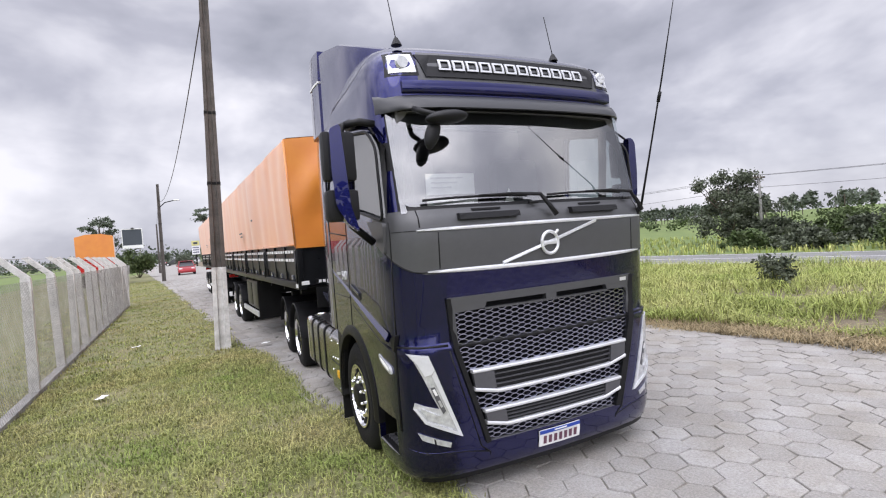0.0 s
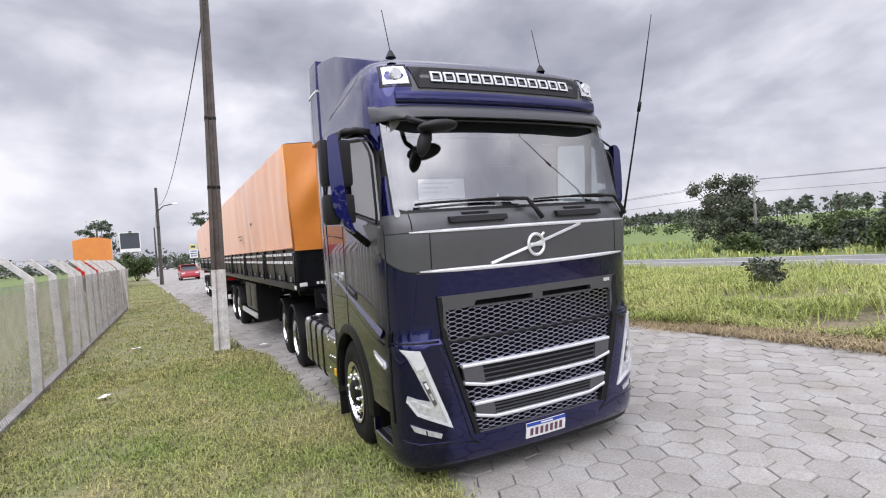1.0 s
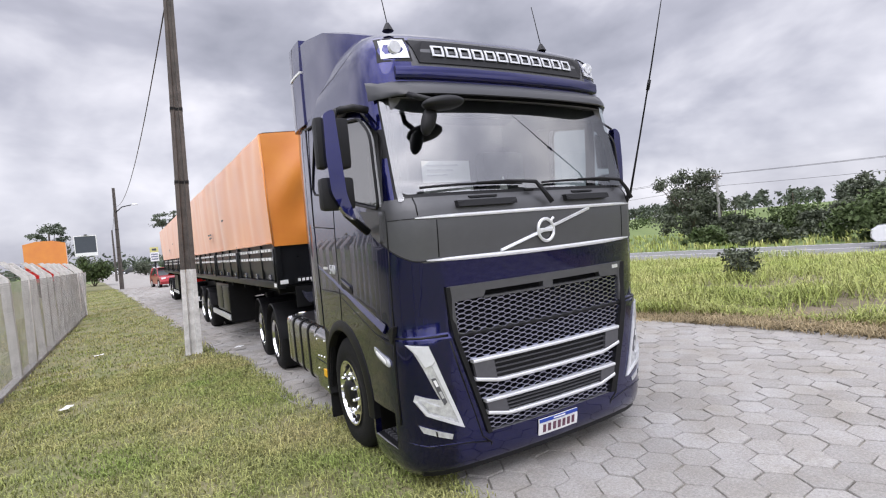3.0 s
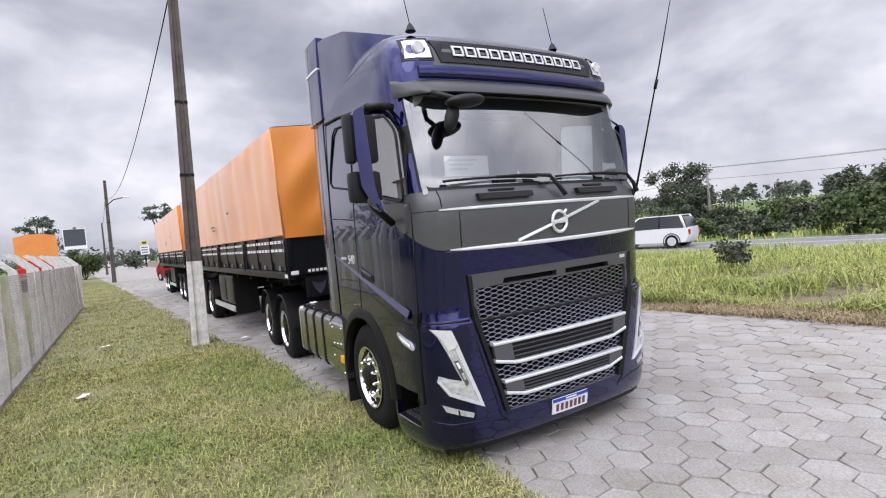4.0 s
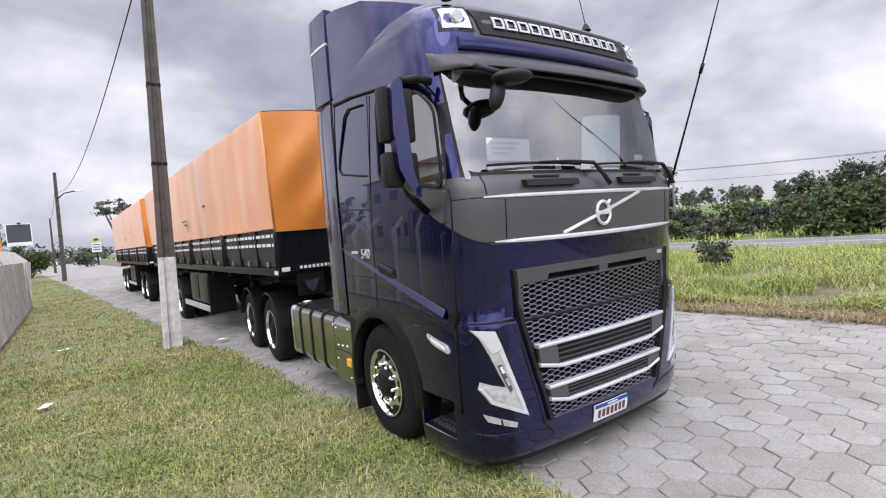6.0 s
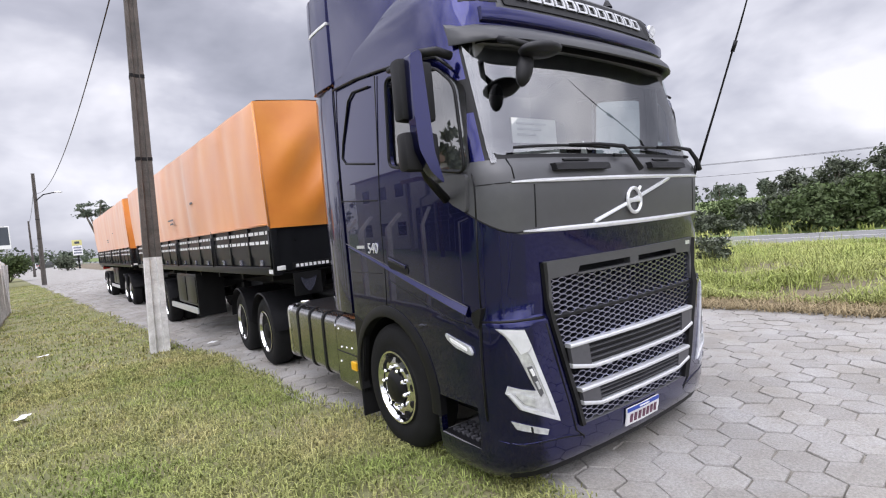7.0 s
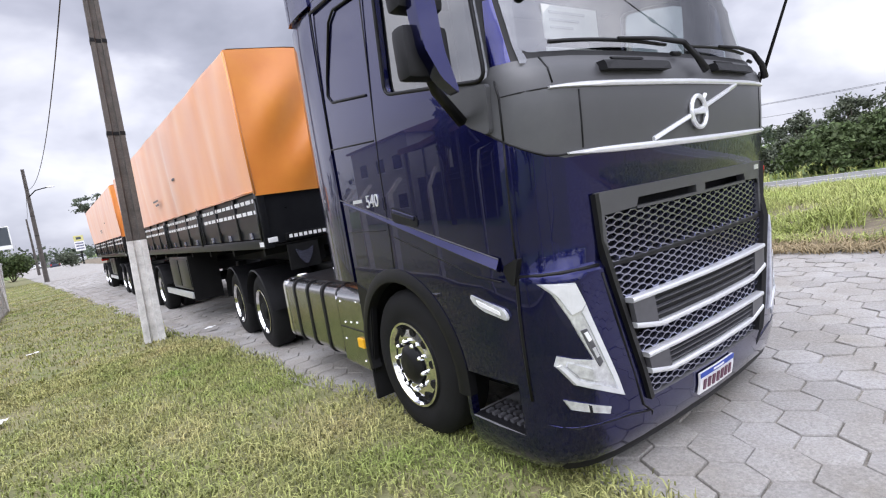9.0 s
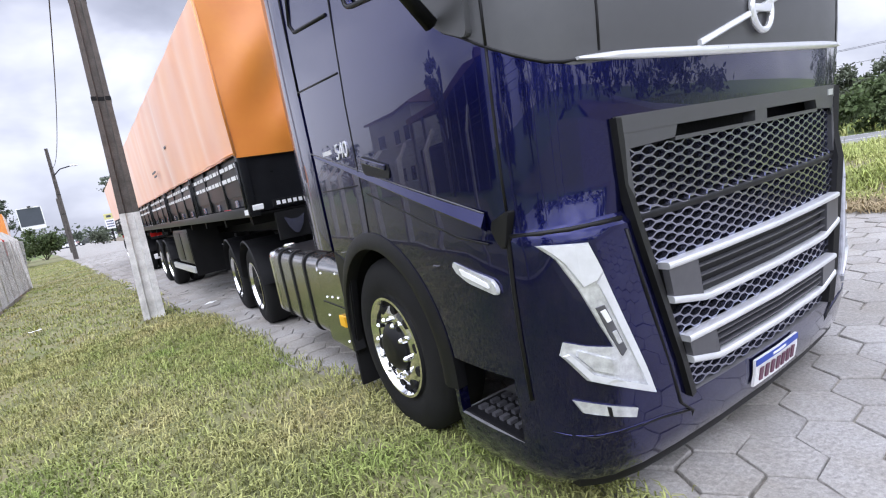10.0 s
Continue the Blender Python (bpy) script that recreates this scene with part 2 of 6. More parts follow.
def box(bm, x0, x1, y0, y1, z0, z1, bevel=0.0, mat=0, m=None):
    vs = [bm.verts.new((x, y, z)) for z in (z0, z1) for x, y in ((x0, y0), (x1, y0), (x1, y1), (x0, y1))]
    fs = []
    for idx in ((3, 2, 1, 0), (4, 5, 6, 7), (0, 1, 5, 4), (1, 2, 6, 5), (2, 3, 7, 6), (3, 0, 4, 7)):
        f = bm.faces.new([vs[i] for i in idx])
        f.material_index = mat
        fs.append(f)
    out = vs
    if bevel > 0:
        r = bmesh.ops.bevel(bm, geom=list({ed for f in fs for ed in f.edges}), offset=bevel, segments=2, profile=0.6, affect="EDGES", clamp_overlap=True)
        out = list({v for f in r["faces"] for v in f.verts} | {v for v in vs if v.is_valid})
        for f in r["faces"]:
            f.material_index = mat
    if m is not None:
        bmesh.ops.transform(bm, matrix=m, verts=[v for v in out if v.is_valid])
    return bm


def B(*a, **k):
    return box(bmesh.new(), *a, **k)


def tube(bm, pts, rad, seg=8, mat=0, cap=True):
    """A round bar along pts; rad may be a list."""
    rings = []
    pts = [Vector(p) for p in pts]
    up = Vector((0.13, 0.27, 0.95)).normalized()
    for i, p in enumerate(pts):
        d = (pts[min(i + 1, len(pts) - 1)] - pts[max(i - 1, 0)]).normalized()
        a = d.cross(up)
        if a.length < 0.05:
            a = d.cross(Vector((1, 0, 0)))
        a.normalize()
        b = d.cross(a)
        r = rad[i] if isinstance(rad, (list, tuple)) else rad
        rings.append([bm.verts.new(p + (a * math.cos(2 * math.pi * k / seg) + b * math.sin(2 * math.pi * k / seg)) * r) for k in range(seg)])
    for r0, r1 in zip(rings, rings[1:]):
        for k in range(seg):
            f = bm.faces.new((r0[k], r0[(k + 1) % seg], r1[(k + 1) % seg], r1[k]))
            f.material_index, f.smooth = mat, True
    if cap:
        for r in (rings[0], rings[-1]):
            f = bm.faces.new(r)
            f.material_index = mat
    bmesh.ops.recalc_face_normals(bm, faces=bm.faces[:])
    return bm


def loft(bm, rings, closed=True, mat=0, caps=(True, True)):
    """Skin through rings of equal length."""
    vr = [[bm.verts.new(p) for p in r] for r in rings]
    n = len(vr[0])
    for a, b in zip(vr, vr[1:]):
        for k in range(n if closed else n - 1):
            f = bm.faces.new((a[k], a[(k + 1) % n], b[(k + 1) % n], b[k]))
            f.material_index = mat
    if closed and caps[0]:
        bm.faces.new(vr[0][::-1]).material_index = mat
    if closed and caps[1]:
        bm.faces.new(vr[-1]).material_index = mat
    bmesh.ops.recalc_face_normals(bm, faces=bm.faces[:])
    return bm


def prism(bm, outline, axis, lo, hi, mat=0, bevel=0.0):
    """Extrudes a closed outline (pairs) along an axis from lo to hi."""
    def p(u, v, w):
        return {"x": (w, u, v), "y": (u, w, v), "z": (u, v, w)}[axis]
    a = [bm.verts.new(p(u, v, lo)) for u, v in outline]
    b = [bm.verts.new(p(u, v, hi)) for u, v in outline]
    fs = [bm.faces.new(a), bm.faces.new(b[::-1])]
    n = len(outline)
    for k in range(n):
        fs.append(bm.faces.new((a[k], b[k], b[(k + 1) % n], a[(k + 1) % n])))
    for f in fs:
        f.material_index = mat
    if bevel:
        r = bmesh.ops.bevel(bm, geom=list(fs[0].edges) + list(fs[1].edges), offset=bevel, segments=2, affect="EDGES", clamp_overlap=True)
        for f in r["faces"]:
            f.material_index = mat
    bmesh.ops.recalc_face_normals(bm, faces=bm.faces[:])
    return bm


def lathe(bm, prof, seg=32, axis="x", mat=0, centre=(0, 0, 0), caps=True):
    """Turns a profile of (along, radius) round an axis."""
    cx, cy, cz = centre
    rings = []
    for a, r in prof:
        ring = []
        for k in range(seg):
            c, s = math.cos(2 * math.pi * k / seg) * r, math.sin(2 * math.pi * k / seg) * r
            ring.append({"x": (cx + a, cy + c, cz + s), "y": (cx + c, cy + a, cz + s), "z": (cx + c, cy + s, cz + a)}[axis])
        rings.append(ring)
    loft(bm, rings, True, mat, (caps and prof[0][1] > 1e-4, caps and prof[-1][1] > 1e-4))
    return bm


def text_bm(body, size, m, depth=0.004, spacing=1.0):
    """Letters of the built-in font as a mesh."""
    cu = bpy.data.curves.new("letters", "FONT")
    cu.body, cu.size, cu.extrude, cu.space_character = body, size, depth, spacing
    cu.align_x, cu.align_y = "CENTER", "CENTER"
    ob = bpy.data.objects.new("letters", cu)
    me = ob.to_mesh()
    bm = bmesh.new()
    bm.from_mesh(me)
    ob.to_mesh_clear()
    bpy.data.objects.remove(ob)
    bpy.data.curves.remove(cu)
    bm.transform(m)
    return bm


def lerp(a, b, t):
    return a + (b - a) * t


def curve_at(table, z):
    """Piecewise-linear value of a table of (z, value)."""
    if z <= table[0][0]:
        return table[0][1]
    for (z0, v0), (z1, v1) in zip(table, table[1:]):
        if z <= z1:
            return lerp(v0, v1, (z - z0) / (z1 - z0))
    return table[-1][1]


# ---- structure ----
def road_left(y):
    return -0.98 - 0.128 * y + 0.06 * math.sin(y * 1.3) + 0.04 * math.sin(y * 3.1)


def road_right(y):
    return 5.6 - 0.2 * max(-8, min(y, 12)) - 0.09 * max(y - 12, 0) + 0.08 * math.sin(y * 0.9)


def strip(name, left, right, y0, y1, step, z, mat, cols=2, lift=None):
    bm = bmesh.new()
    rows, y = [], y0
    while y <= y1 + 1e-6:
        a, b = left(y), right(y)
        r = []
        for k in range(cols):
            x = lerp(a, b, k / (cols - 1))
            r.append(bm.verts.new((x, y, z + (lift(x, y) if lift else 0))))
        rows.append(r)
        y += step
    for p, q in zip(rows, rows[1:]):
        for k in range(cols - 1):
            bm.faces.new((p[k], p[k + 1], q[k + 1], q[k])).smooth = True
    return part(name, bm, mat, None)


ground = part("ground", box(bmesh.new(), -900, 900, -900, 900, -0.9, -0.42), FIELD, None)
tagged(ground, "flat green field reaching to the horizon", "ground", kind="structure")
road = strip("road", lambda y: road_left(y) - 0.25, lambda y: road_right(y) + 0.3, -30, 260, 1.0, -0.012, JOINT)
tagged(road, "sandy bed of a hexagon-paved grey road", "road", kind="structure")


def verge_lift(x, y):
    return 0.05 * noise.noise((x * 0.8, y * 0.8, 3)) + 0.02 * noise.noise((x * 3, y * 3, 7))


verge = strip("verge", lambda y: -14.0 - 0.1 * y, road_left, -30, 75, 0.5, 0.025, SOIL, 26, lambda x, y: verge_lift(x, y) * min(1, max(0, (road_left(y) - x) / 0.4)))
tagged(verge, "mown grass verge with worn dry patches beside the road", "grass verge", kind="structure")


yard = strip("yard_ground", lambda y: -160, lambda y: -13.9 - 0.1 * y, -60, 75, 5.0, -0.03, FIELD)
tagged(yard, "flat green yard ground beyond the fence", "ground", kind="structure")
fargr = strip("far_verge", lambda y: -160, road_left, 75, 260, 5.0, -0.03, FIELD)
tagged(fargr, "flat green ground beside the far road", "ground", kind="structure")


def highway_near(y):
    return 23.0 - 0.28 * min(y, 45) - 0.09 * max(y - 45, 0)


def highway_far(y):
    return 29.8 - 0.31 * min(y, 45) - 0.09 * max(y - 45, 0)


def bank_lift(x, y):
    d = x - road_right(y)
    u = min(1, max(0, (d - 2.5) / max(1, highway_near(y) - road_right(y) - 3.0)))
    return 0.10 * min(1, d / 1.5) - 0.46 * u * u * (3 - 2 * u) + 0.08 * noise.noise((x * 0.5, y * 0.5, 11)) * (1 - u)


bank = strip("embankment", road_right, lambda y: highway_near(y) + 0.1, -60, 200, 1.0, -0.01, EARTH, 24, bank_lift)
tagged(bank, "rough earth bank between the paved road and the highway", "embankment", kind="structure")
highway = strip("highway", highway_near, highway_far, -160, 260, 5.0, -0.36, ASPHALT)
tagged(highway, "grey asphalt highway beyond the grass bank", "highway", kind="structure")
part_bed = strip("road_bed", lambda y: highway_near(y) - 0.1, lambda y: highway_far(y) + 0.1, -160, 260, 5.0, -0.38, EARTH)
part_bed.parent = highway
for u in (0.06, 0.5, 0.94):
    ln = strip("lane_line", lambda y: lerp(highway_near(y), highway_far(y), u) - 0.06, lambda y: lerp(highway_near(y), highway_far(y), u) + 0.06, -160, 260, 5.0, -0.352, REFLECT)
    ln.parent = highway


def blades(name, count, area, height, width, mat, z, seed, label, lean=0.5, tufts=1, category="grass", keep=None, uneven=0.0):
    """Bent grass blades, joined."""
    rng = np.random.default_rng(seed)
    verts, faces = [], []
    done = 0
    while done < count:
        x, y = area(rng)
        if keep and not keep(x, y, rng):
            done += 1
            continue
        for _ in range(tufts):
            bx, by = x + rng.normal(0, 0.03 * tufts ** 0.5), y + rng.normal(0, 0.03 * tufts ** 0.5)
            zz = z(bx, by)
            h = height * rng.uniform(0.5, 1.25) * max(0.35, 1 + uneven * noise.noise((bx * 0.55, by * 0.55, 21)))
            a = rng.uniform(0, 6.283)
            l = rng.uniform(0.1, 1.0) * lean * h
            wx, wy = math.cos(a + 1.57) * width * 0.5, math.sin(a + 1.57) * width * 0.5
            mx, my = bx + math.cos(a) * l * 0.35, by + math.sin(a) * l * 0.35
            tx, ty = bx + math.cos(a) * l, by + math.sin(a) * l
            i = len(verts)
            verts += [(bx - wx, by - wy, zz), (bx + wx, by + wy, zz), (mx + wx * 0.8, my + wy * 0.8, zz + h * 0.6), (mx - wx * 0.8, my - wy * 0.8, zz + h * 0.6), (tx, ty, zz + h * (1 - 0.25 * lean))]
            faces += [(i, i + 1, i + 2, i + 3), (i + 3, i + 2, i + 4)]
            done += 1
    me = bpy.data.meshes.new(name)
    me.from_pydata(verts, [], faces)
    me.materials.append(mat)
    return tagged(new(name, me), label, category, kind="stuff")


def lawn_z(x, y):
    return 0.02 + verge_lift(x, y) * min(1, max(0, (road_left(y) - x) / 0.4))


def lawn_near(rng):
    y = -2.2 + 9.5 * rng.random() ** 1.3
    x = road_left(y) + 0.12 - rng.random() ** 1.1 * 5.0
    return x, y


def lawn_far(rng):
    y = 6 + 42 * rng.random() ** 1.4
    x = road_left(y) + 0.1 - rng.random() * 4.5
    return x, y


def patchy(x, y, rng):
    return noise.noise((x * 0.9, y * 0.9, 5)) + 0.5 * noise.noise((x * 3, y * 3, 9)) > rng.uniform(-1.0, 0.1)


blades("lawn_grass", 130000, lawn_near, 0.066, 0.0095, BLADE, lawn_z, 1, "short trampled yellow-green lawn grass", 1.5, 3, keep=patchy)
blades("verge_grass", 50000, lawn_far, 0.06, 0.016, BLADE, lawn_z, 2, "short mown grass along the road", 1.0, 3, keep=patchy)


def bank_area(rng):
    y = -12 + 40 * rng.random()
    x = road_right(y) + 0.55 + rng.random() ** 1.5 * (highway_near(y) - road_right(y) - 0.9)
    return x, y


def bank_edge(rng):
    y = -9 + 22 * rng.random()
    x = road_right(y) + abs(rng.normal(0, 0.5)) - 0.15
    return x, y


def bank_z(x, y):
    return bank_lift(x, y) - 0.02


def clumpy(x, y, rng):
    return noise.noise((x * 0.6, y * 0.6, 15)) > rng.uniform(-0.6, 0.35)


blades("bank_grass", 130000, bank_area, 0.36, 0.016, TALL, bank_z, 3, "tall rank yellow-green grass on the bank", 2.1, 7, keep=clumpy, uneven=1.1)
blades("bank_seed_grass", 14000, bank_area, 0.55, 0.012, TALL, bank_z, 4, "taller grass stalks standing over the bank", 1.7, 6, keep=clumpy, uneven=1.2)
blades("dry_cuttings", 20000, bank_edge, 0.16, 0.012, STRAW, bank_z, 5, "dry grass cuttings along the road edge", 2.6, 4)


def far_area(rng):
    y = -60 + 200 * rng.random()
    x = highway_far(y) + 0.4 + rng.random() ** 1.4 * 26
    return x, y


blades("field_grass", 26000, far_area, 0.45, 0.07, TALL, lambda x, y: -0.43, 6, "green meadow grass beyond the highway", 0.7, 4)


# ---- tractor unit ----
FRONT = [(0.15, 0.03), (0.22, -0.035), (0.34, -0.062), (0.6, -0.08), (1.0, -0.09), (1.17, -0.095), (1.21, -0.07), (1.5, -0.085), (1.72, -0.10), (1.87, -0.112), (2.04, -0.12), (2.13, -0.10),
         (2.19, -0.055), (2.5, 0.015), (2.93, 0.115), (3.05, 0.125), (3.18, 0.135), (3.32, 0.165), (3.43, 0.22), (3.51, 0.34), (3.57, 0.55), (3.62, 0.85)]
HALF = [(0.15, 1.20), (0.22, 1.235), (0.34, 1.25), (2.2, 1.25), (2.9, 1.24), (3.1, 1.235), (3.35, 1.215), (3.5, 1.16), (3.57, 1.09), (3.62, 1.0)]
BOW = [(0, 0), (0.4, 0.01), (0.7, 0.028), (0.9, 0.05), (1.03, 0.082), (1.1, 0.118), (1.16, 0.17), (1.205, 0.24), (1.235, 0.34), (1.25, 0.55)]
REAR = 2.06


def front_y(x, z):
    """The cab's front surface at half-width x and height z."""
    k = 1.25 / curve_at(HALF, z)
    return curve_at(FRONT, z) + curve_at(BOW, min(1.25, abs(x) * k))


def on_front(x, z, off=0.0):
    return Vector((x, front_y(x, z) - off, z))


def front_patch(bm, outline, off, thick, mat=0, steps=6):
    """A plate with that outline (x, z), bent to the cab's front, off metres proud of it."""
    pts = []
    n = len(outline)
    for k in range(n):
        (x0, z0), (x1, z1) = outline[k], outline[(k + 1) % n]
        for s in range(steps):
            pts.append((lerp(x0, x1, s / steps), lerp(z0, z1, s / steps)))
    a = [bm.verts.new(on_front(x, z, off)) for x, z in pts]
    b = [bm.verts.new(on_front(x, z, off - thick)) for x, z in pts]
    m = len(pts)
    new_faces = []
    f = bm.faces.new(a)
    f.material_index = mat
    new_faces.append(f)
    for k in range(m):
        f = bm.faces.new((a[k], b[k], b[(k + 1) % m], a[(k + 1) % m]))
        f.material_index = mat
    bmesh.ops.triangulate(bm, faces=new_faces)
    bmesh.ops.recalc_face_normals(bm, faces=bm.faces[:])
    return bm


def front_strip(bm, z_of, x0, x1, h, off, thick, n=28, mat=0, taper=0.0):
    """A trim strip of height h across the front."""
    rings = []
    for k in range(n + 1):
        x = lerp(x0, x1, k / n)
        z = z_of(x)
        hh = h * 0.5 * (1 - taper * abs(2 * k / n - 1) ** 6)
        p = on_front(x, z)
        rings.append([(p.x, p.y - off + 0.006, z - hh), (p.x, p.y - off, z - hh * 0.6), (p.x, p.y - off, z + hh * 0.6), (p.x, p.y - off + 0.006, z + hh), (p.x, p.y - off + thick, z + hh), (p.x, p.y - off + thick, z - hh)])
    return smooth(loft(bm, rings, True, mat), 50)


def cab_ring(z, inset=0.0):
    w = curve_at(HALF, z) - inset
    yf = curve_at(FRONT, z) + inset
    k = w / 1.25
    half = [(x * k, yf + b) for x, b in BOW]
    for t in (0.25, 0.5, 0.75):
        half.append((w, lerp(half[-1][1] if t == 0.25 else half[len(BOW) - 1][1], REAR - 0.04, t)))
    half += [(w, REAR - 0.05 - inset), (w - 0.04, REAR - inset)]
    return [(-x, y, z) for x, y in half[::-1]] + [(x, y, z) for x, y in half[1:]]


def window_outline(pts, r=0.06, seg=4):
    """Rounds the corners of a closed outline."""
    out = []
    n = len(pts)
    for k in range(n):
        p, a, b = Vector(pts[k]), Vector(pts[k - 1]), Vector(pts[(k + 1) % n])
        u, v = (a - p).normalized(), (b - p).normalized()
        rr = min(r, (a - p).length * 0.45, (b - p).length * 0.45)
        p0, p1 = p + u * rr, p + v * rr
        for s in range(seg + 1):
            t = s / seg
            out.append(tuple((1 - t) ** 2 * p0 + 2 * t * (1 - t) * p + t * t * p1))
    return out


DOORWIN = window_outline([(1.12, 2.30), (0.20, 2.13), (0.235, 2.68), (0.42, 2.84), (1.06, 2.95)], 0.07)
GRILLE = [(-0.905, 1.53), (-0.875, 1.16), (-0.66, 0.42), (0.66, 0.42), (0.875, 1.16), (0.905, 1.53)]


def solid(bm):
    me = bpy.data.meshes.new("tool")
    bm.to_mesh(me)
    bm.free()
    return new("tool", me)


def carve(ob, cutters):
    """Cuts closed shapes out of a mesh object, and keeps the result as its mesh."""
    for c in cutters:
        md = ob.modifiers.new("cut", "BOOLEAN")
        md.object, md.operation, md.solver = c, "DIFFERENCE", "EXACT"
    bpy.context.view_layer.update()
    me = bpy.data.meshes.new_from_object(ob.evaluated_get(bpy.context.evaluated_depsgraph_get()))
    ob.modifiers.clear()
    ob.data = me
    for c in cutters:
        d = c.data
        bpy.data.objects.remove(c)
        bpy.data.meshes.remove(d)
    return me


truck = thing("truck", pose(0, 0, 0), "dark blue truck tractor with grey front panel parked by the verge", "truck")

zs = [0.15, 0.18, 0.22, 0.28, 0.34, 0.45, 0.6, 0.8, 1.0, 1.12, 1.17, 1.19, 1.21, 1.35, 1.5, 1.62, 1.72, 1.8, 1.87, 1.95, 2.04, 2.09, 2.13, 2.16, 2.19, 2.3, 2.4, 2.5, 2.62, 2.72, 2.82, 2.93, 2.99, 3.05, 3.12, 3.18, 3.25, 3.32, 3.38, 3.43, 3.47, 3.51, 3.54, 3.57, 3.595, 3.62]
bm = bmesh.new()
loft(bm, [cab_ring(z) for z in zs], True)
inner = loft(bmesh.new(), [cab_ring(z, 0.05) for z in zs if 0.3 < z < 3.5], True)
cab = solid(bm)
cab.name = "cab"
cutters = [solid(inner)]
cutters.append(solid(prism(bmesh.new(), window_outline([(-1.135, 2.215), (1.135, 2.215), (1.10, 2.95), (-1.10, 2.95)], 0.08), "y", -0.5, 0.62)))
cutters.append(solid(prism(bmesh.new(), DOORWIN, "x", -1.6, -1.0)))
cutters.append(solid(prism(bmesh.new(), DOORWIN, "x", 1.0, 1.6)))
cutters.append(solid(prism(bmesh.new(), GRILLE, "y", -0.5, 0.10)))
arch = [(1.38 + 0.625 * math.cos(a), 0.53 + 0.625 * math.sin(a)) for a in [math.pi * k / 20 for k in range(21)]]
arch = [(2.3, 0.0), (2.3, 0.53)] + arch[1:-1] + [(0.755, 0.53), (0.74, 0.0)]
cutters.append(solid(prism(bmesh.new(), arch, "x", -1.6, 1.6)))
cutters.append(solid(box(bmesh.new(), -1.6, 1.6, 1.98, 3.0, 0.0, 1.07)))
cutters.append(solid(box(bmesh.new(), -1.6, -0.98, 0.30, 0.72, 0.345, 0.62)))
cutters.append(solid(box(bmesh.new(), 0.98, 1.6, 0.30, 0.72, 0.345, 0.62)))
carve(cab, cutters)
me = cab.data
me.materials.clear()
for mm in (PAINT, DARKPANEL, CABIN, BLACKPL):
    me.materials.append(mm)
bm = bmesh.new()
bm.from_mesh(me)
bmesh.ops.bisect_plane(bm, geom=bm.verts[:] + bm.edges[:] + bm.faces[:], plane_co=(0, 0, 1.731), plane_no=Vector((0, -0.6, 1)).normalized())
for f in bm.faces:
    c = f.calc_center_median()
    w = curve_at(HALF, c.z)
    deep = abs(c.x) < w - 0.03 and c.y > front_y(c.x, c.z) + 0.03 and c.y < REAR - 0.02 and c.z < 3.51
    f.material_index = 0
    if deep:
        f.material_index = 2
    elif max(1.72, 1.731 + 0.6 * c.y) < c.z < 2.19 and c.y < 0.36:
        f.material_index = 1
    elif 2.19 <= c.z < 3.06 and c.y - curve_at(FRONT, c.z) < 0.19:
        f.material_index = 3
    elif 3.12 < c.z < 3.42 and c.y < 0.45 and abs(c.x) < 0.9:
        f.material_index = 1
smooth(bm, 32)
bm.to_mesh(me)
bm.free()
cab.parent = truck
tagged(cab, "glossy dark blue cab shell with grey upper front")

# windscreen and side glass
bm = bmesh.new()
rows = []
for i in range(11):
    z = lerp(2.17, 2.99, i / 10)
    yc = curve_at(FRONT, z) + 0.02
    rows.append([bm.verts.new((x, yc + 0.115 * (abs(x) / 1.13) ** 2.2, z)) for x in [lerp(-1.15, 1.15, k / 30) for k in range(31)]])
for a, b in zip(rows, rows[1:]):
    for k in range(30):
        bm.faces.new((a[k], a[k + 1], b[k + 1], b[k])).smooth = True
glass_ob = part("windscreen", bm, GLASS, truck, "large clear curved windscreen")
glass_ob.visible_shadow = False
for sx in (-1, 1):
    bm = bmesh.new()
    bm.faces.new([bm.verts.new((sx * 1.225, y, z)) for y, z in DOORWIN])
    g = part("door_window", bm, SIDEGLASS, truck, "clear door window")
    g.visible_shadow = False
    bm = bmesh.new()
    tube(bm, [(sx * 1.252, y, z) for y, z in DOORWIN + DOORWIN[:2]], 0.011, 6)
    part("window_seal", bm, BLACKPL, truck)

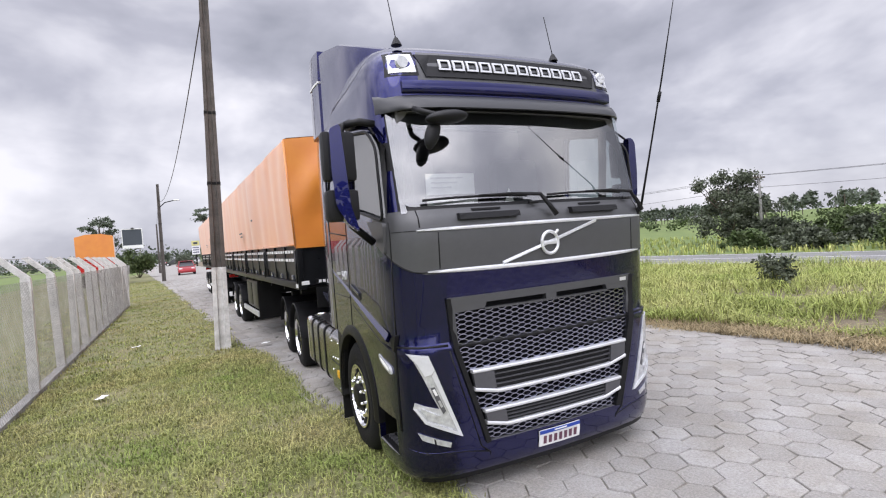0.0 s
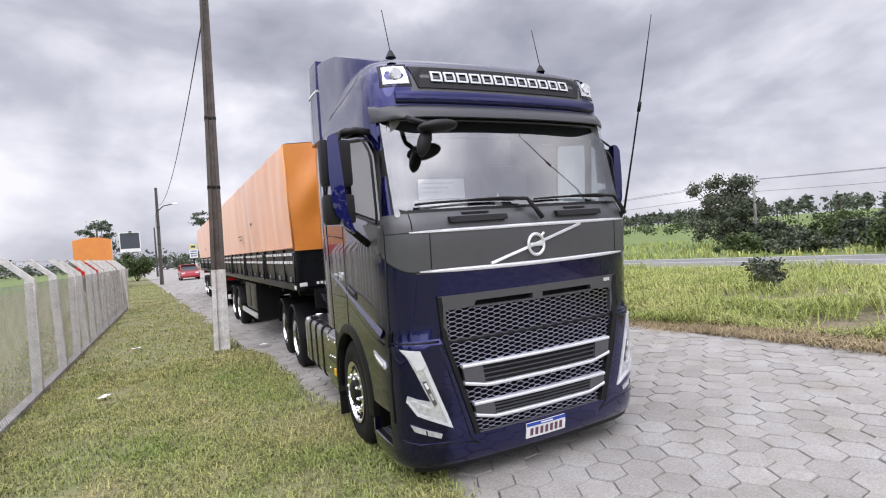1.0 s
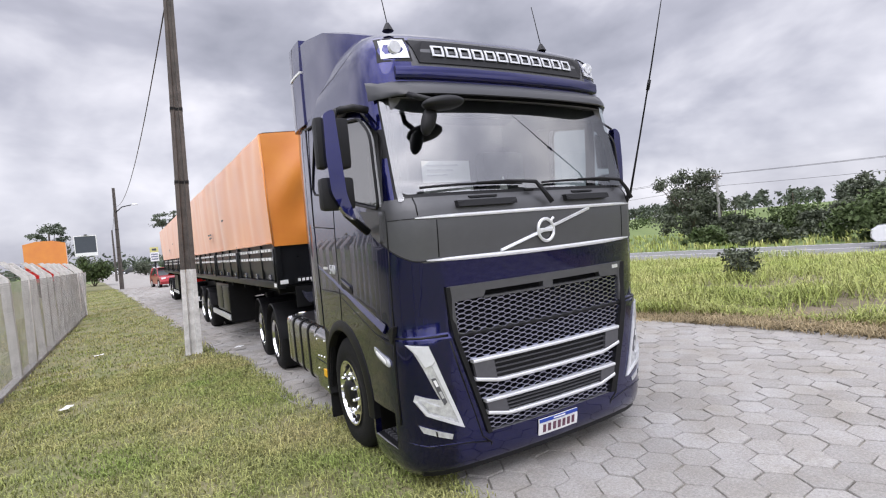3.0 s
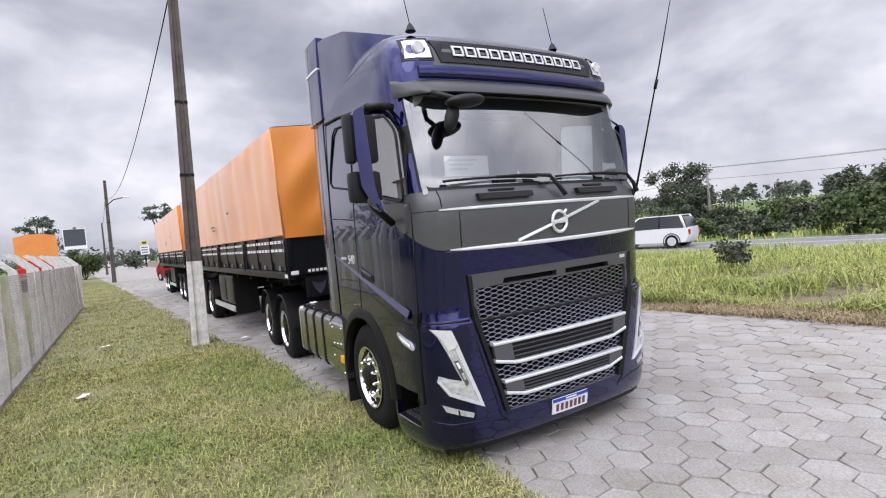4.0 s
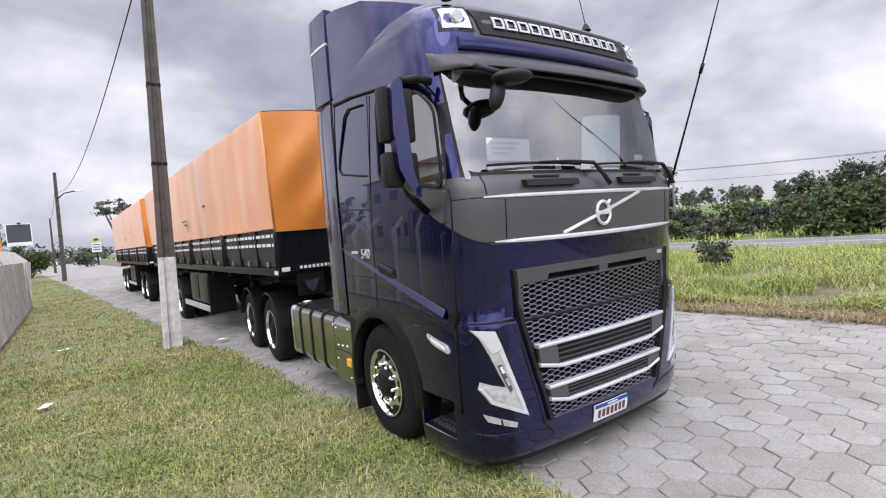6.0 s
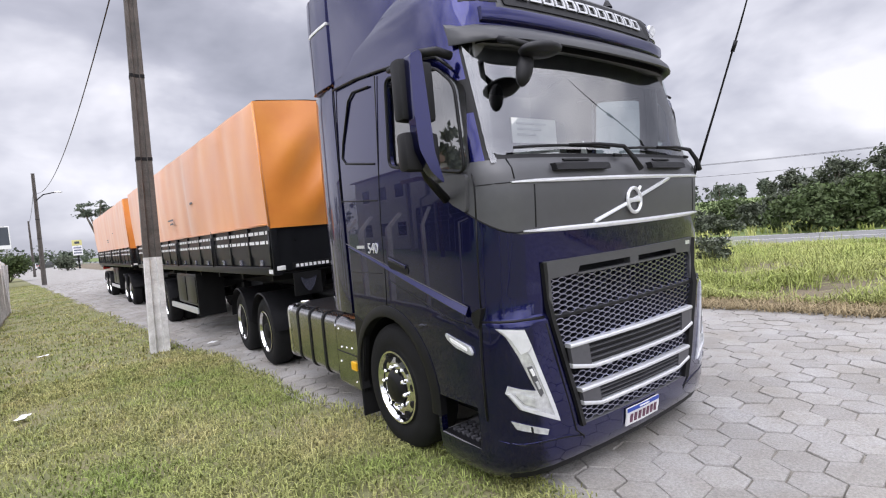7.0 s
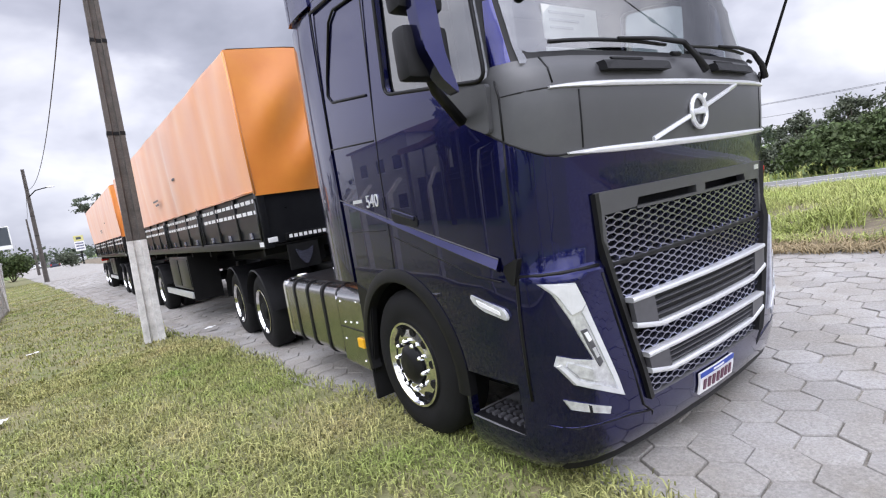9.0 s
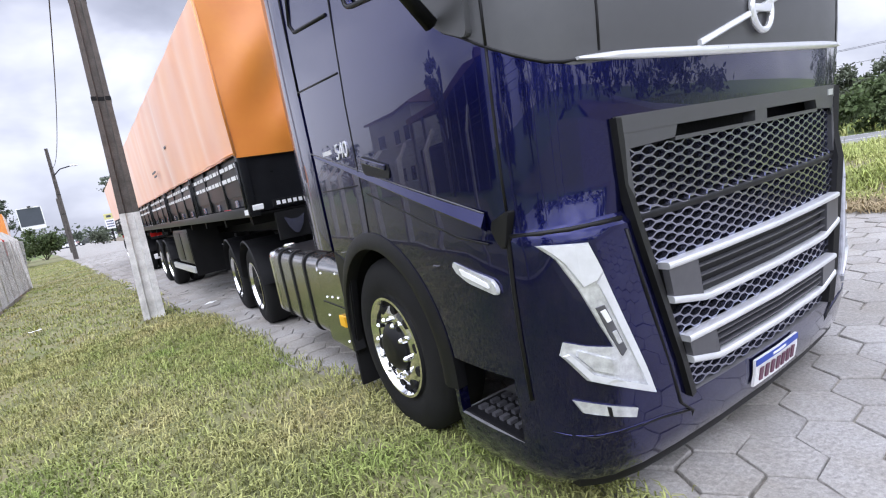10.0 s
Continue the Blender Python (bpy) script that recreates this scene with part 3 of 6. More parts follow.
# seams, grooves and crease lines on the sides
for sx in (-1, 1):
    def seam(pts, r=0.005, mat=BLACKPL, name="panel_gap"):
        part(name, tube(bmesh.new(), [(sx * (1.2495), y, z) for y, z in pts], r, 5), mat, truck)
    seam([(1.22, 3.02), (1.30, 2.3), (1.345, 1.9), (1.36, 1.4), (1.38, 1.2)])
    part("panel_gap", tube(bmesh.new(), [on_front(sx * 1.218, z, 0.0) for z in (1.2, 1.4, 1.6, 1.72, 1.84)], 0.006, 5), BLACKPL, truck)
    part("panel_gap", tube(bmesh.new(), [on_front(sx * 1.218, z, 0.0) for z in (1.84, 1.95, 2.04, 2.12)], 0.006, 5), BLACKPL, truck)
    seam([(2.0, 3.12), (2.05, 2.1)], 0.006)
    seam([(2.0, 3.12), (1.55, 3.09), (1.1, 3.03), (0.7, 2.97), (0.4, 2.9), (0.25, 2.78)], 0.011)
    seam([(1.34, 2.97), (1.62, 3.0), (1.72, 2.95), (1.9, 2.62), (1.94, 2.5), (1.88, 2.44), (1.36, 2.36)], 0.010)
    seam([(1.98, 1.47), (1.4, 1.47)], 0.004)
    seam([(1.36, 2.065), (2.05, 2.12)], 0.007)
    ridge = []
    for y, z, h in ((2.0, 1.71, 0.012), (1.6, 1.61, 0.018), (1.2, 1.505, 0.026), (0.8, 1.40, 0.034), (0.5, 1.325, 0.04), (0.30, 1.275, 0.042)):
        ridge.append([(sx * 1.247, y, z + 0.006), (sx * (1.25 + h * 0.55), y, z - h), (sx * (1.25 + h * 0.5), y, z - h * 1.15), (sx * 1.247, y, z - h * 1.5)])
    part("side_ridge", loft(bmesh.new(), ridge, True), PAINT, truck)
    # thin grey line: the highlight on the body crease, put in as colour
    seam([(2.05, 1.728), (1.6, 1.616), (0.9, 1.432), (0.30, 1.283)], 0.0035, LOUVRE, "side_trim")
    seam([(1.3, 1.42), (0.5, 1.19), (0.30, 1.165)], 0.005)
    bm = bmesh.new()
    tri = window_outline([(0.20, 2.12), (0.60, 2.15), (0.42, 1.99), (0.36, 1.945), (0.22, 1.88)], 0.03)
    prism(bm, tri, "x", sx * 1.2, sx * 1.257, 0, 0.004)
    part("mirror_base", bm, DARKPANEL, truck)
    bm = bmesh.new()
    prism(bm, window_outline([(1.28, 1.62), (0.98, 1.54), (0.98, 1.47), (1.28, 1.52)], 0.03), "x", sx * 1.235, sx * 1.256, 0, 0.004)
    h = part("door_handle", bm, BLACKPL, truck, "recessed black door handle")
    bm = box(bmesh.new(), sx * 1.25, sx * 1.266, 1.0, 1.26, 1.545, 1.575, 0.006, m=Matrix.Translation((0, 1.13, 1.56)) @ Matrix.Rotation(radians(14) , 4, "X") @ Matrix.Translation((0, -1.13, -1.56)))
    part("pull", bm, PAINT, h)
    # wheel arch flare
    rings = []
    for k in range(25):
        a = lerp(-0.25, math.pi + 0.1, k / 24)
        c, s = math.cos(a), math.sin(a)
        rings.append([(sx * 1.20, 1.38 + 0.575 * c, 0.53 + 0.575 * s), (sx * 1.272, 1.38 + 0.585 * c, 0.53 + 0.585 * s), (sx * 1.276, 1.38 + 0.62 * c, 0.53 + 0.62 * s), (sx * 1.256, 1.38 + 0.675 * c, 0.53 + 0.675 * s), (sx * 1.2, 1.38 + 0.67 * c, 0.53 + 0.67 * s)])
    part("wheel_arch", smooth(loft(bmesh.new(), rings, True), 50), BLACKPL, truck, "black plastic wheel arch flare")
    part("arch_liner", smooth(loft(bmesh.new(), [[(sx * 0.62, 1.38 + 0.6 * math.cos(a), 0.53 + 0.6 * math.sin(a)), (sx * 1.21, 1.38 + 0.6 * math.cos(a), 0.53 + 0.6 * math.sin(a))] for a in [math.pi * k / 16 for k in range(17)]], False)), CHASSIS, truck)
    part("mudflap", B(sx * 1.26 if sx < 0 else 0.72, -0.72 if sx < 0 else 1.26, 1.985, 2.01, 0.12, 0.62, 0.004), RUBBER, truck, "black rubber mudflap")
    part("arch_rear_panel", prism(bmesh.new(), [(1.80, 1.02), (2.02, 1.08), (2.04, 0.35), (1.98, 0.34)], "x", sx * 1.2, sx * 1.255, 0, 0.01), BLACKPL, truck)
    # entry step
    st = part("entry_step", B(min(sx * 0.99, sx * 1.235), max(sx * 0.99, sx * 1.235), 0.30, 0.72, 0.33, 0.352, 0.006), BLACKPL, truck, "black entry step with an open tread")
    bm = bmesh.new()
    for i in range(7):
        for j in range(3):
            box(bm, sx * (1.03 + j * 0.07) - 0.022, sx * (1.03 + j * 0.07) + 0.022, 0.335 + i * 0.052, 0.36 + i * 0.052, 0.352, 0.368)
    tagged(part("step_tread", bm, LOUVRE, st), kind="stuff")
    # side marker lamp
    mk = part("side_marker_lamp", prism(bmesh.new(), window_outline([(0.57, 1.085), (0.30, 1.02), (0.285, 0.965), (0.47, 1.0), (0.565, 1.045)], 0.02), "x", sx * 1.24, sx * 1.258, 0, 0.004), LAMPSIL, truck, "clear side turn lamp")
    part("lamp_insert", prism(bmesh.new(), window_outline([(0.52, 1.06), (0.34, 1.012), (0.33, 0.99), (0.5, 1.03)], 0.01), "x", sx * 1.256, sx * 1.262), WHITE, mk)
    # side air fairing behind the cab
    fr = [[(sx * x, y, z) for x, y in ((1.245 - d, 2.075), (1.25 - d, 2.2), (1.235 - d, 2.45), (1.20 - d, 2.58), (1.16 - d, 2.58), (1.19 - d, 2.2), (1.19 - d, 2.075))] for z, d in ((1.07, 0.0), (2.2, 0.0), (3.0, 0.01), (3.17, 0.02))]
    part("side_fairing", smooth(loft(bmesh.new(), fr, True), 40), PAINT, truck)
    def fin(z0, z1, d0, d1, back):
        return smooth(loft(bmesh.new(), [[(sx * x, y, z) for x, y in ((1.245 - d, 2.03), (1.26 - d, 2.2), (1.26 - d, back - 0.08), (1.24 - d, back), (1.19 - d, back), (1.17 - d, 2.2), (1.17 - d, 2.03))] for z, d in ((z0, d0), (z1, d1))], True), 40)
    part("upper_fairing", fin(3.185, 3.715, 0.0, 0.005, 2.48), PAINT, truck)
    part("fairing_gap_trim", fin(3.718, 3.742, 0.0, 0.0, 2.46), WHITE, truck)
    part("upper_fairing", fin(3.745, 4.06, 0.005, 0.02, 2.48), PAINT, truck)

num = text_bm("540", 0.125, Matrix.Translation((-1.254, 1.52, 1.675)) @ Matrix(((0, 0, -1, 0), (-1, 0, 0, 0), (0, 1, 0, 0), (0, 0, 0, 1))), 0.003)
part("power_badge", num, SATIN, truck, "silver 540 numerals")
part("badge_bar", B(-1.256, -1.25, 1.68, 1.82, 1.68, 1.705), SATIN, truck)

# roof spoiler
sp = []
for y, w, z0, z1 in ((0.62, 0.98, 3.45, 3.585), (0.9, 1.14, 3.4, 3.70), (1.3, 1.205, 3.3, 3.86), (1.8, 1.228, 3.2, 3.98), (2.3, 1.232, 3.2, 4.05), (2.47, 1.232, 3.2, 4.07)):
    sp.append([(-w, y, z0), (-w + 0.005, y, lerp(z0, z1, 0.6)), (-w + 0.012, y, z1 - 0.015), (-w + 0.05, y, z1), (0, y, z1 + 0.02), (w - 0.05, y, z1), (w - 0.012, y, z1 - 0.015), (w - 0.005, y, lerp(z0, z1, 0.6)), (w, y, z0)])
part("roof_spoiler", smooth(loft(bmesh.new(), sp, True), 40), PAINT, truck, "dark blue roof air deflector")

# sun visor
rings = []
for k in range(31):
    x = lerp(-1.21, 1.21, k / 30)
    e = abs(x / 1.21) ** 8
    y = front_y(min(1.16, abs(x)), 2.97)
    rings.append([(x, y + 0.04, 3.085), (x, y - 0.05 + 0.06 * e, 3.05), (x, y - 0.115 + 0.12 * e, 2.985), (x, y - 0.13 + 0.13 * e, 2.945), (x, y - 0.12 + 0.12 * e, 2.938), (x, y + 0.01, 3.0)])
part("sun_visor", smooth(loft(bmesh.new(), rings, True), 50), VISOR, truck, "dark tinted sun visor over the windscreen")
bm = front_strip(bmesh.new(), lambda x: 3.135, -1.02, 1.02, 0.085, 0.035, 0.04)
part("visor_band", bm, PAINT, truck)
# roof sign and its lamps
sign = part("roof_sign", front_patch(bmesh.new(), [(-0.88, 3.405), (-0.82, 3.215), (0.82, 3.215), (0.88, 3.405)], 0.012, 0.02, steps=14), BLACKPL, truck, "black illuminated roof sign")
for k in range(12):
    x, w = -0.655 + k * 0.119, 0.050
    bm = bmesh.new()
    for x0, x1, z0, z1 in ((x - w, x + w, 3.347, 3.362), (x - w, x + w, 3.272, 3.287), (x - w, x - w + 0.017, 3.286, 3.348), (x + w - 0.017, x + w, 3.286, 3.348)):
        front_patch(bm, [(x0, z1), (x0, z0), (x1, z0), (x1, z1)], 0.018, 0.01, steps=2)
    part("sign_mark", bm, LETTER, sign, "plain hollow silver mark")
for sx in (-1, 1):
    o = [(sx * 0.905, 3.41), (sx * 0.89, 3.25), (sx * 1.09, 3.25), (sx * 1.075, 3.41)]
    part("lamp_bezel", front_patch(bmesh.new(), [(sx * 0.885, 3.43), (sx * 0.87, 3.225), (sx * 1.115, 3.225), (sx * 1.095, 3.43)], 0.003, 0.02), BLACKPL, truck)
    lp = part("roof_lamp", front_patch(bmesh.new(), o, 0.008, 0.02), LAMPSIL, truck, "clear roof headlamp")
    c = on_front(sx * 0.985, 3.335, 0.012)
    bm = lathe(bmesh.new(), [(-0.012, 0.0), (-0.012, 0.045), (0.01, 0.055), (0.01, 0.0)], 16, "y", 0, c)
    part("reflector", bm, LAMPSIL, lp)

# roof aerials
for x in (-0.97, 0.55):
    bm = bmesh.new()
    z0 = 3.50
    y0 = 0.36
    lathe(bm, [(0, 0.045), (0.03, 0.03), (0.06, 0.014), (0.065, 0.0)], 12, "z", 0, (x, y0, z0 + 0.005))
    tube(bm, [(x, y0, z0 + 0.05), (x - 0.03, y0 + 0.05, z0 + 0.42)], 0.004, 5)
    part("aerial", bm, BLACKPL, truck)
bm = bmesh.new()
tube(bm, [(1.10, -0.03, 2.11), (1.00, -0.27, 2.6), (0.90, -0.51, 3.1), (0.80, -0.74, 3.6)], [0.012, 0.008, 0.007, 0.003], 6)
tube(bm, [(0.935, -0.43, 2.93), (0.92, -0.466, 3.0)], 0.015, 6)
tube(bm, [(1.07, 0.0, 2.05), (1.105, -0.02, 2.13)], 0.02, 6)
part("whip_aerial", bm, BLACKPL, truck, "long black whip aerial on the cowl corner")

# front trims, emblem bar
part("upper_trim", front_strip(bmesh.new(), lambda x: 2.04, -1.08, 1.08, 0.028, 0.014, 0.02, taper=0.6), SATIN, truck, "slim bright trim strip")
part("lower_trim", front_strip(bmesh.new(), lambda x: 1.725 + 0.012 * (x / 1.0) ** 2, -1.02, 1.02, 0.034, 0.016, 0.03, taper=0.7), SATIN, truck, "bright trim strip")
bm = bmesh.new()
n = 24
dz = lambda x: lerp(1.752, 2.022, (x + 0.43) / 0.92)
front_strip(bm, dz, -0.43, 0.49, 0.026, 0.016, 0.018)
part("diagonal_bar", bm, SATIN, truck)
ye = front_y(0, 1.87) - 0.012
bm = tube(bmesh.new(), [(0.078 * math.cos(a), ye, 1.875 + 0.086 * math.sin(a)) for a in [2 * math.pi * k / 32 for k in range(33)]], 0.013, 8)
box(bm, -0.066, 0.066, ye - 0.010, ye + 0.006, 1.860, 1.890, 0.004)
tube(bm, [(0.052, ye, 1.935), (0.085, ye, 1.968)], 0.012, 6)
part("emblem_ring", smooth(bm), SATIN, truck, "plain bright ring emblem")
for sx in (-1, 1):
    part("panel_gap", tube(bmesh.new(), [on_front(sx * 0.93, z, 0.0) for z in (1.755, 1.85, 1.95, 2.02)], 0.005, 5), BLACKPL, truck)
    part("panel_gap", tube(bmesh.new(), [on_front(sx * 1.055, z, 0.0) for z in (2.06, 2.13, 2.19)], 0.005, 5), BLACKPL, truck)
    part("panel_gap", tube(bmesh.new(), [on_front(sx * x, max(1.735, 1.731 + 0.6 * front_y(x, 1.78)), 0.001) for x in (0.93, 1.0, 1.06, 1.11, 1.15, 1.18, 1.21, 1.23, 1.24)] + [Vector((sx * 1.2505, 0.36, 1.947))], 0.006, 5), BLACKPL, truck)
    part("panel_gap", tube(bmesh.new(), [on_front(sx * (1.04 + 0.2 * k / 6), 2.04, 0.0) for k in range(7)], 0.004, 5), BLACKPL, truck)
    # grab slots under the windscreen
    c = on_front(sx * 0.5 - 0.02, 2.125, 0.0)
    gs = part("wash_step", front_patch(bmesh.new(), [(c.x - 0.25, 2.145), (c.x - 0.25, 2.10), (c.x + 0.25, 2.10), (c.x + 0.25, 2.145)], 0.045, 0.05), BLACKPL, truck, "black cleaning step on the cowl")
    part("slot", front_patch(bmesh.new(), [(c.x - 0.12, 2.178), (c.x - 0.12, 2.165), (c.x + 0.12, 2.165), (c.x + 0.12, 2.178)], 0.012, 0.02), CHASSIS, gs)

# wipers
for x0, x1 in ((-1.0, 0.06), (0.06, 1.08)):
    w = thing("wiper")
    w.parent = truck
    tagged(w, "black windscreen wiper")
    part("arm", tube(bmesh.new(), [on_front(x1, 2.09, 0.05), on_front(x1 - 0.05, 2.17, 0.07), on_front(x1 - 0.10, 2.26, 0.06), on_front(x1 - 0.35, 2.275, 0.045), on_front(x1 - 0.62, 2.27, 0.03)], [0.022, 0.019, 0.016, 0.011, 0.009], 6), BLACKPL, w)
    part("blade", tube(bmesh.new(), [on_front(lerp(x0, x1 - 0.2, t), 2.255 + 0.012 * math.sin(t * 3.1), 0.014) for t in [k / 10 for k in range(11)]], 0.010, 5), BLACKPL, w)
    part("nozzle", tube(bmesh.new(), [on_front(x1 - 0.12, 2.2, 0.03), on_front(x1 - 0.2, 2.2, 0.03)], 0.012, 6), BLACKPL, w)

# grille
grille = thing("grille")
grille.parent = truck
tagged(grille, "dark grille with honeycomb mesh and two bright-edged bars")
bk = [(-0.95, 1.56), (-0.92, 1.14), (-0.7, 0.38), (0.7, 0.38), (0.92, 1.14), (0.95, 1.56)]
part("backing", prism(bmesh.new(), bk, "y", 0.07, 0.09), CHASSIS, grille)


def gw(z):
    return curve_at([(0.42, 0.66), (1.16, 0.875), (1.53, 0.905)], z)


for sx in (-1, 1):
    bm = loft(bmesh.new(), [[(sx * (gw(z) - 0.004 - d), front_y(gw(z), z) - 0.02 + e, z) for d, e in ((-0.01, 0.03), (-0.008, -0.006), (0.035, 0.004), (0.045, 0.10))] for z in (0.42, 0.6, 0.8, 1.0, 1.16, 1.3, 1.53)], False)
    part("side_frame", smooth(bm), BLACKPL, grille)
bm = bmesh.new()
front_patch(bm, [(-0.895, 1.535), (-0.885, 1.475), (0.885, 1.475), (0.895, 1.535)], 0.012, 0.05, steps=16)
for sx in (-1, 1):
    front_patch(bm, [(sx * 0.894, 1.48), (sx * 0.872, 1.18), (sx * 0.83, 1.20), (sx * 0.84, 1.42), (sx * 0.60, 1.43), (sx * 0.58, 1.48)], 0.010, 0.05)
front_patch(bm, [(-0.60, 1.432), (-0.60, 1.418), (0.60, 1.418), (0.60, 1.432)], 0.012, 0.05, steps=12)
front_patch(bm, [(-0.05, 1.48), (-0.05, 1.43), (0.05, 1.43), (0.05, 1.48)], 0.010, 0.05)
part("top_frame", smooth(bm, 40), DARKPANEL, grille, "dark grey upper grille frame with two slots")
part("model_mark", front_patch(bmesh.new(), [(0.755, 1.515), (0.755, 1.485), (0.83, 1.485), (0.83, 1.515)], 0.016, 0.01), SATIN, grille, "small plain bright mark")


def honeycomb(z0, z1, off, cell=0.112, row=0.0185):
    """Wires bent to a flat hexagon mesh."""
    bm = bmesh.new()
    n = max(1, round((z1 - z0) / row))
    rh = (z1 - z0) / n
    for j in range(n + 1):
        zc = z0 + j * rh
        x = -gw(zc) + 0.03
        pts = []
        k = 0
        while x < gw(zc) - 0.03:
            u = ((x + 5) / cell + (0.5 if j % 2 else 0)) % 1.0
            d = 1 if u < 0.3 else (1 - (u - 0.3) / 0.2 * 2 if u < 0.5 else (-1 if u < 0.8 else -1 + (u - 0.8) / 0.2 * 2))
            pts.append((x, zc + d * rh * 0.42))
            x += cell / 10
        ring = []
        for x, z in pts:
            y = front_y(x, z) - off
            ring.append([(x, y, z - 0.0036), (x, y, z + 0.0036), (x, y + 0.030, z + 0.003), (x, y + 0.030, z - 0.003)])
        loft(bm, ring, True)
    return smooth(bm, 50)


part("mesh", honeycomb(1.19, 1.41, -0.005), MESHMAT, grille, "upper honeycomb mesh")
part("mesh", honeycomb(0.985, 1.15, -0.012), MESHMAT, grille, "honeycomb mesh")
part("mesh", honeycomb(0.69, 0.77, -0.012), MESHMAT, grille, "honeycomb mesh")
part("mesh", honeycomb(0.44, 0.53, -0.012), MESHMAT, grille, "lower honeycomb mesh")
part("mesh_frame", front_strip(bmesh.new(), lambda x: 1.172, -0.84, 0.84, 0.03, -0.01, 0.04), BLACKPL, grille)
for zt, zb, w in ((0.975, 0.80, 0.75), (0.665, 0.535, 0.67)):
    bar = part("bar_housing", front_patch(bmesh.new(), [(-w, zt), (-w + 0.02, zb + 0.04), (-w * 0.72, zb), (w * 0.72, zb), (w - 0.02, zb + 0.04), (w, zt)], 0.0, 0.05, steps=10), BLACKPL, grille, "black louvred grille bar with bright edges")
    part("top_edge", front_strip(bmesh.new(), lambda x: zt, -w, w, 0.026, 0.035, 0.05), SATIN, grille)
    bm = bmesh.new()
    front_strip(bm, lambda x: zb + max(0, abs(x) - w * 0.72) / (w * 0.28) * 0.045, -w + 0.01, w - 0.01, 0.028, 0.035, 0.05, n=40)
    part("bottom_edge", bm, SATIN, grille)
    for sx in (-1, 1):
        part("end_plate", front_patch(bmesh.new(), [(sx * w, zt), (sx * (w - 0.02), zb + 0.045), (sx * (w - 0.19), zb + 0.015), (sx * (w - 0.17), zt)], 0.028, 0.03), LOUVRE, grille)
    for i in range(1, 4):
        z = lerp(zb + 0.01, zt - 0.01, i / 4)
        part("louvre", front_strip(bmesh.new(), lambda x: z, -w + 0.05, w - 0.05, 0.009, 0.02, 0.03), LOUVRE, grille)

# bumper seams, headlamps, fog lamps, plate
for sx in (-1, 1):
    def lamp_piece(name, pts, off, mat, parent, label="", thick=0.02):
        return part(name, front_patch(bmesh.new(), [(sx * x, z) for x, z in pts], off, thick, steps=6), mat, parent, label)
    hl = lamp_piece("headlamp", ((1.19, 1.15), (1.15, 1.09), (1.105, 0.98), (1.045, 0.82), (1.01, 0.74), (1.10, 0.765), (1.16, 0.79), (1.17, 0.74), (1.11, 0.635), (0.845, 0.505), (0.93, 0.75), (1.02, 1.02), (1.06, 1.135)), 0.008, LAMPSIL, truck, "V-shaped clear headlamp with a bright daytime strip")
    lamp_piece("daytime_strip", ((1.185, 1.147), (1.135, 1.075), (1.095, 0.985), (1.05, 1.0), (1.03, 1.03), (1.065, 1.13)), 0.017, GUIDE, hl, "pale white light guide")
    lamp_piece("daytime_strip", ((1.048, 0.985), (1.028, 1.02), (0.94, 0.77), (0.85, 0.512), (0.885, 0.54)), 0.016, GUIDE, hl, "pale white light guide")
    lamp_piece("dark_insert", ((1.062, 0.90), (1.035, 0.905), (0.965, 0.72), (0.985, 0.70), (1.03, 0.80)), 0.014, LOUVRE, hl)
    lamp_piece("bulb_lens", ((1.052, 0.885), (1.036, 0.89), (1.018, 0.845), (1.034, 0.84)), 0.018, WHITE, hl)
    lamp_piece("bulb_lens", ((1.02, 0.80), (1.004, 0.805), (0.985, 0.755), (1.0, 0.75)), 0.018, LAMPSIL, hl)
    lamp_piece("foot_lens", ((1.13, 0.755), (1.135, 0.735), (1.095, 0.675), (1.005, 0.63), (1.015, 0.69)), 0.019, LAMPSIL, hl)
    lamp_piece("foot_edge", ((0.855, 0.513), (1.11, 0.638), (1.168, 0.738), (1.155, 0.745), (1.10, 0.66), (0.89, 0.555)), 0.022, GUIDE, hl)
    fg = part("fog_lamp", front_patch(bmesh.new(), [(sx * x, z) for x, z in ((1.155, 0.565), (0.935, 0.475), (0.945, 0.44), (1.13, 0.51))], 0.010, 0.02), LAMPSIL, truck, "clear low fog lamp")
    part("lens_divider", front_patch(bmesh.new(), [(sx * x, z) for x, z in ((1.06, 0.522), (1.05, 0.517), (1.045, 0.478), (1.055, 0.482))], 0.016, 0.02), BLACKPL, fg)
    part("bumper_gap", tube(bmesh.new(), [on_front(sx * x, z, 0.001) for x, z in ((0.905, 1.15), (0.84, 0.9), (0.70, 0.40), (0.63, 0.34), (0.60, 0.16))], 0.007, 5), BLACKPL, truck)
    part("bumper_gap", tube(bmesh.new(), [on_front(sx * x, z, 0.001) for x, z in ((0.64, 0.345), (0.8, 0.38), (0.95, 0.395), (1.1, 0.40), (1.18, 0.42))], 0.005, 5), BLACKPL, truck)
    part("bumper_crease", tube(bmesh.new(), [on_front(sx * x, z, 0.001) for x, z in ((0.64, 0.352), (0.72, 0.372), (0.8, 0.388), (0.88, 0.397), (0.95, 0.403), (1.02, 0.406), (1.08, 0.408), (1.13, 0.412), (1.17, 0.42), (1.2, 0.43))], 0.0032, 5), PAINT, truck)
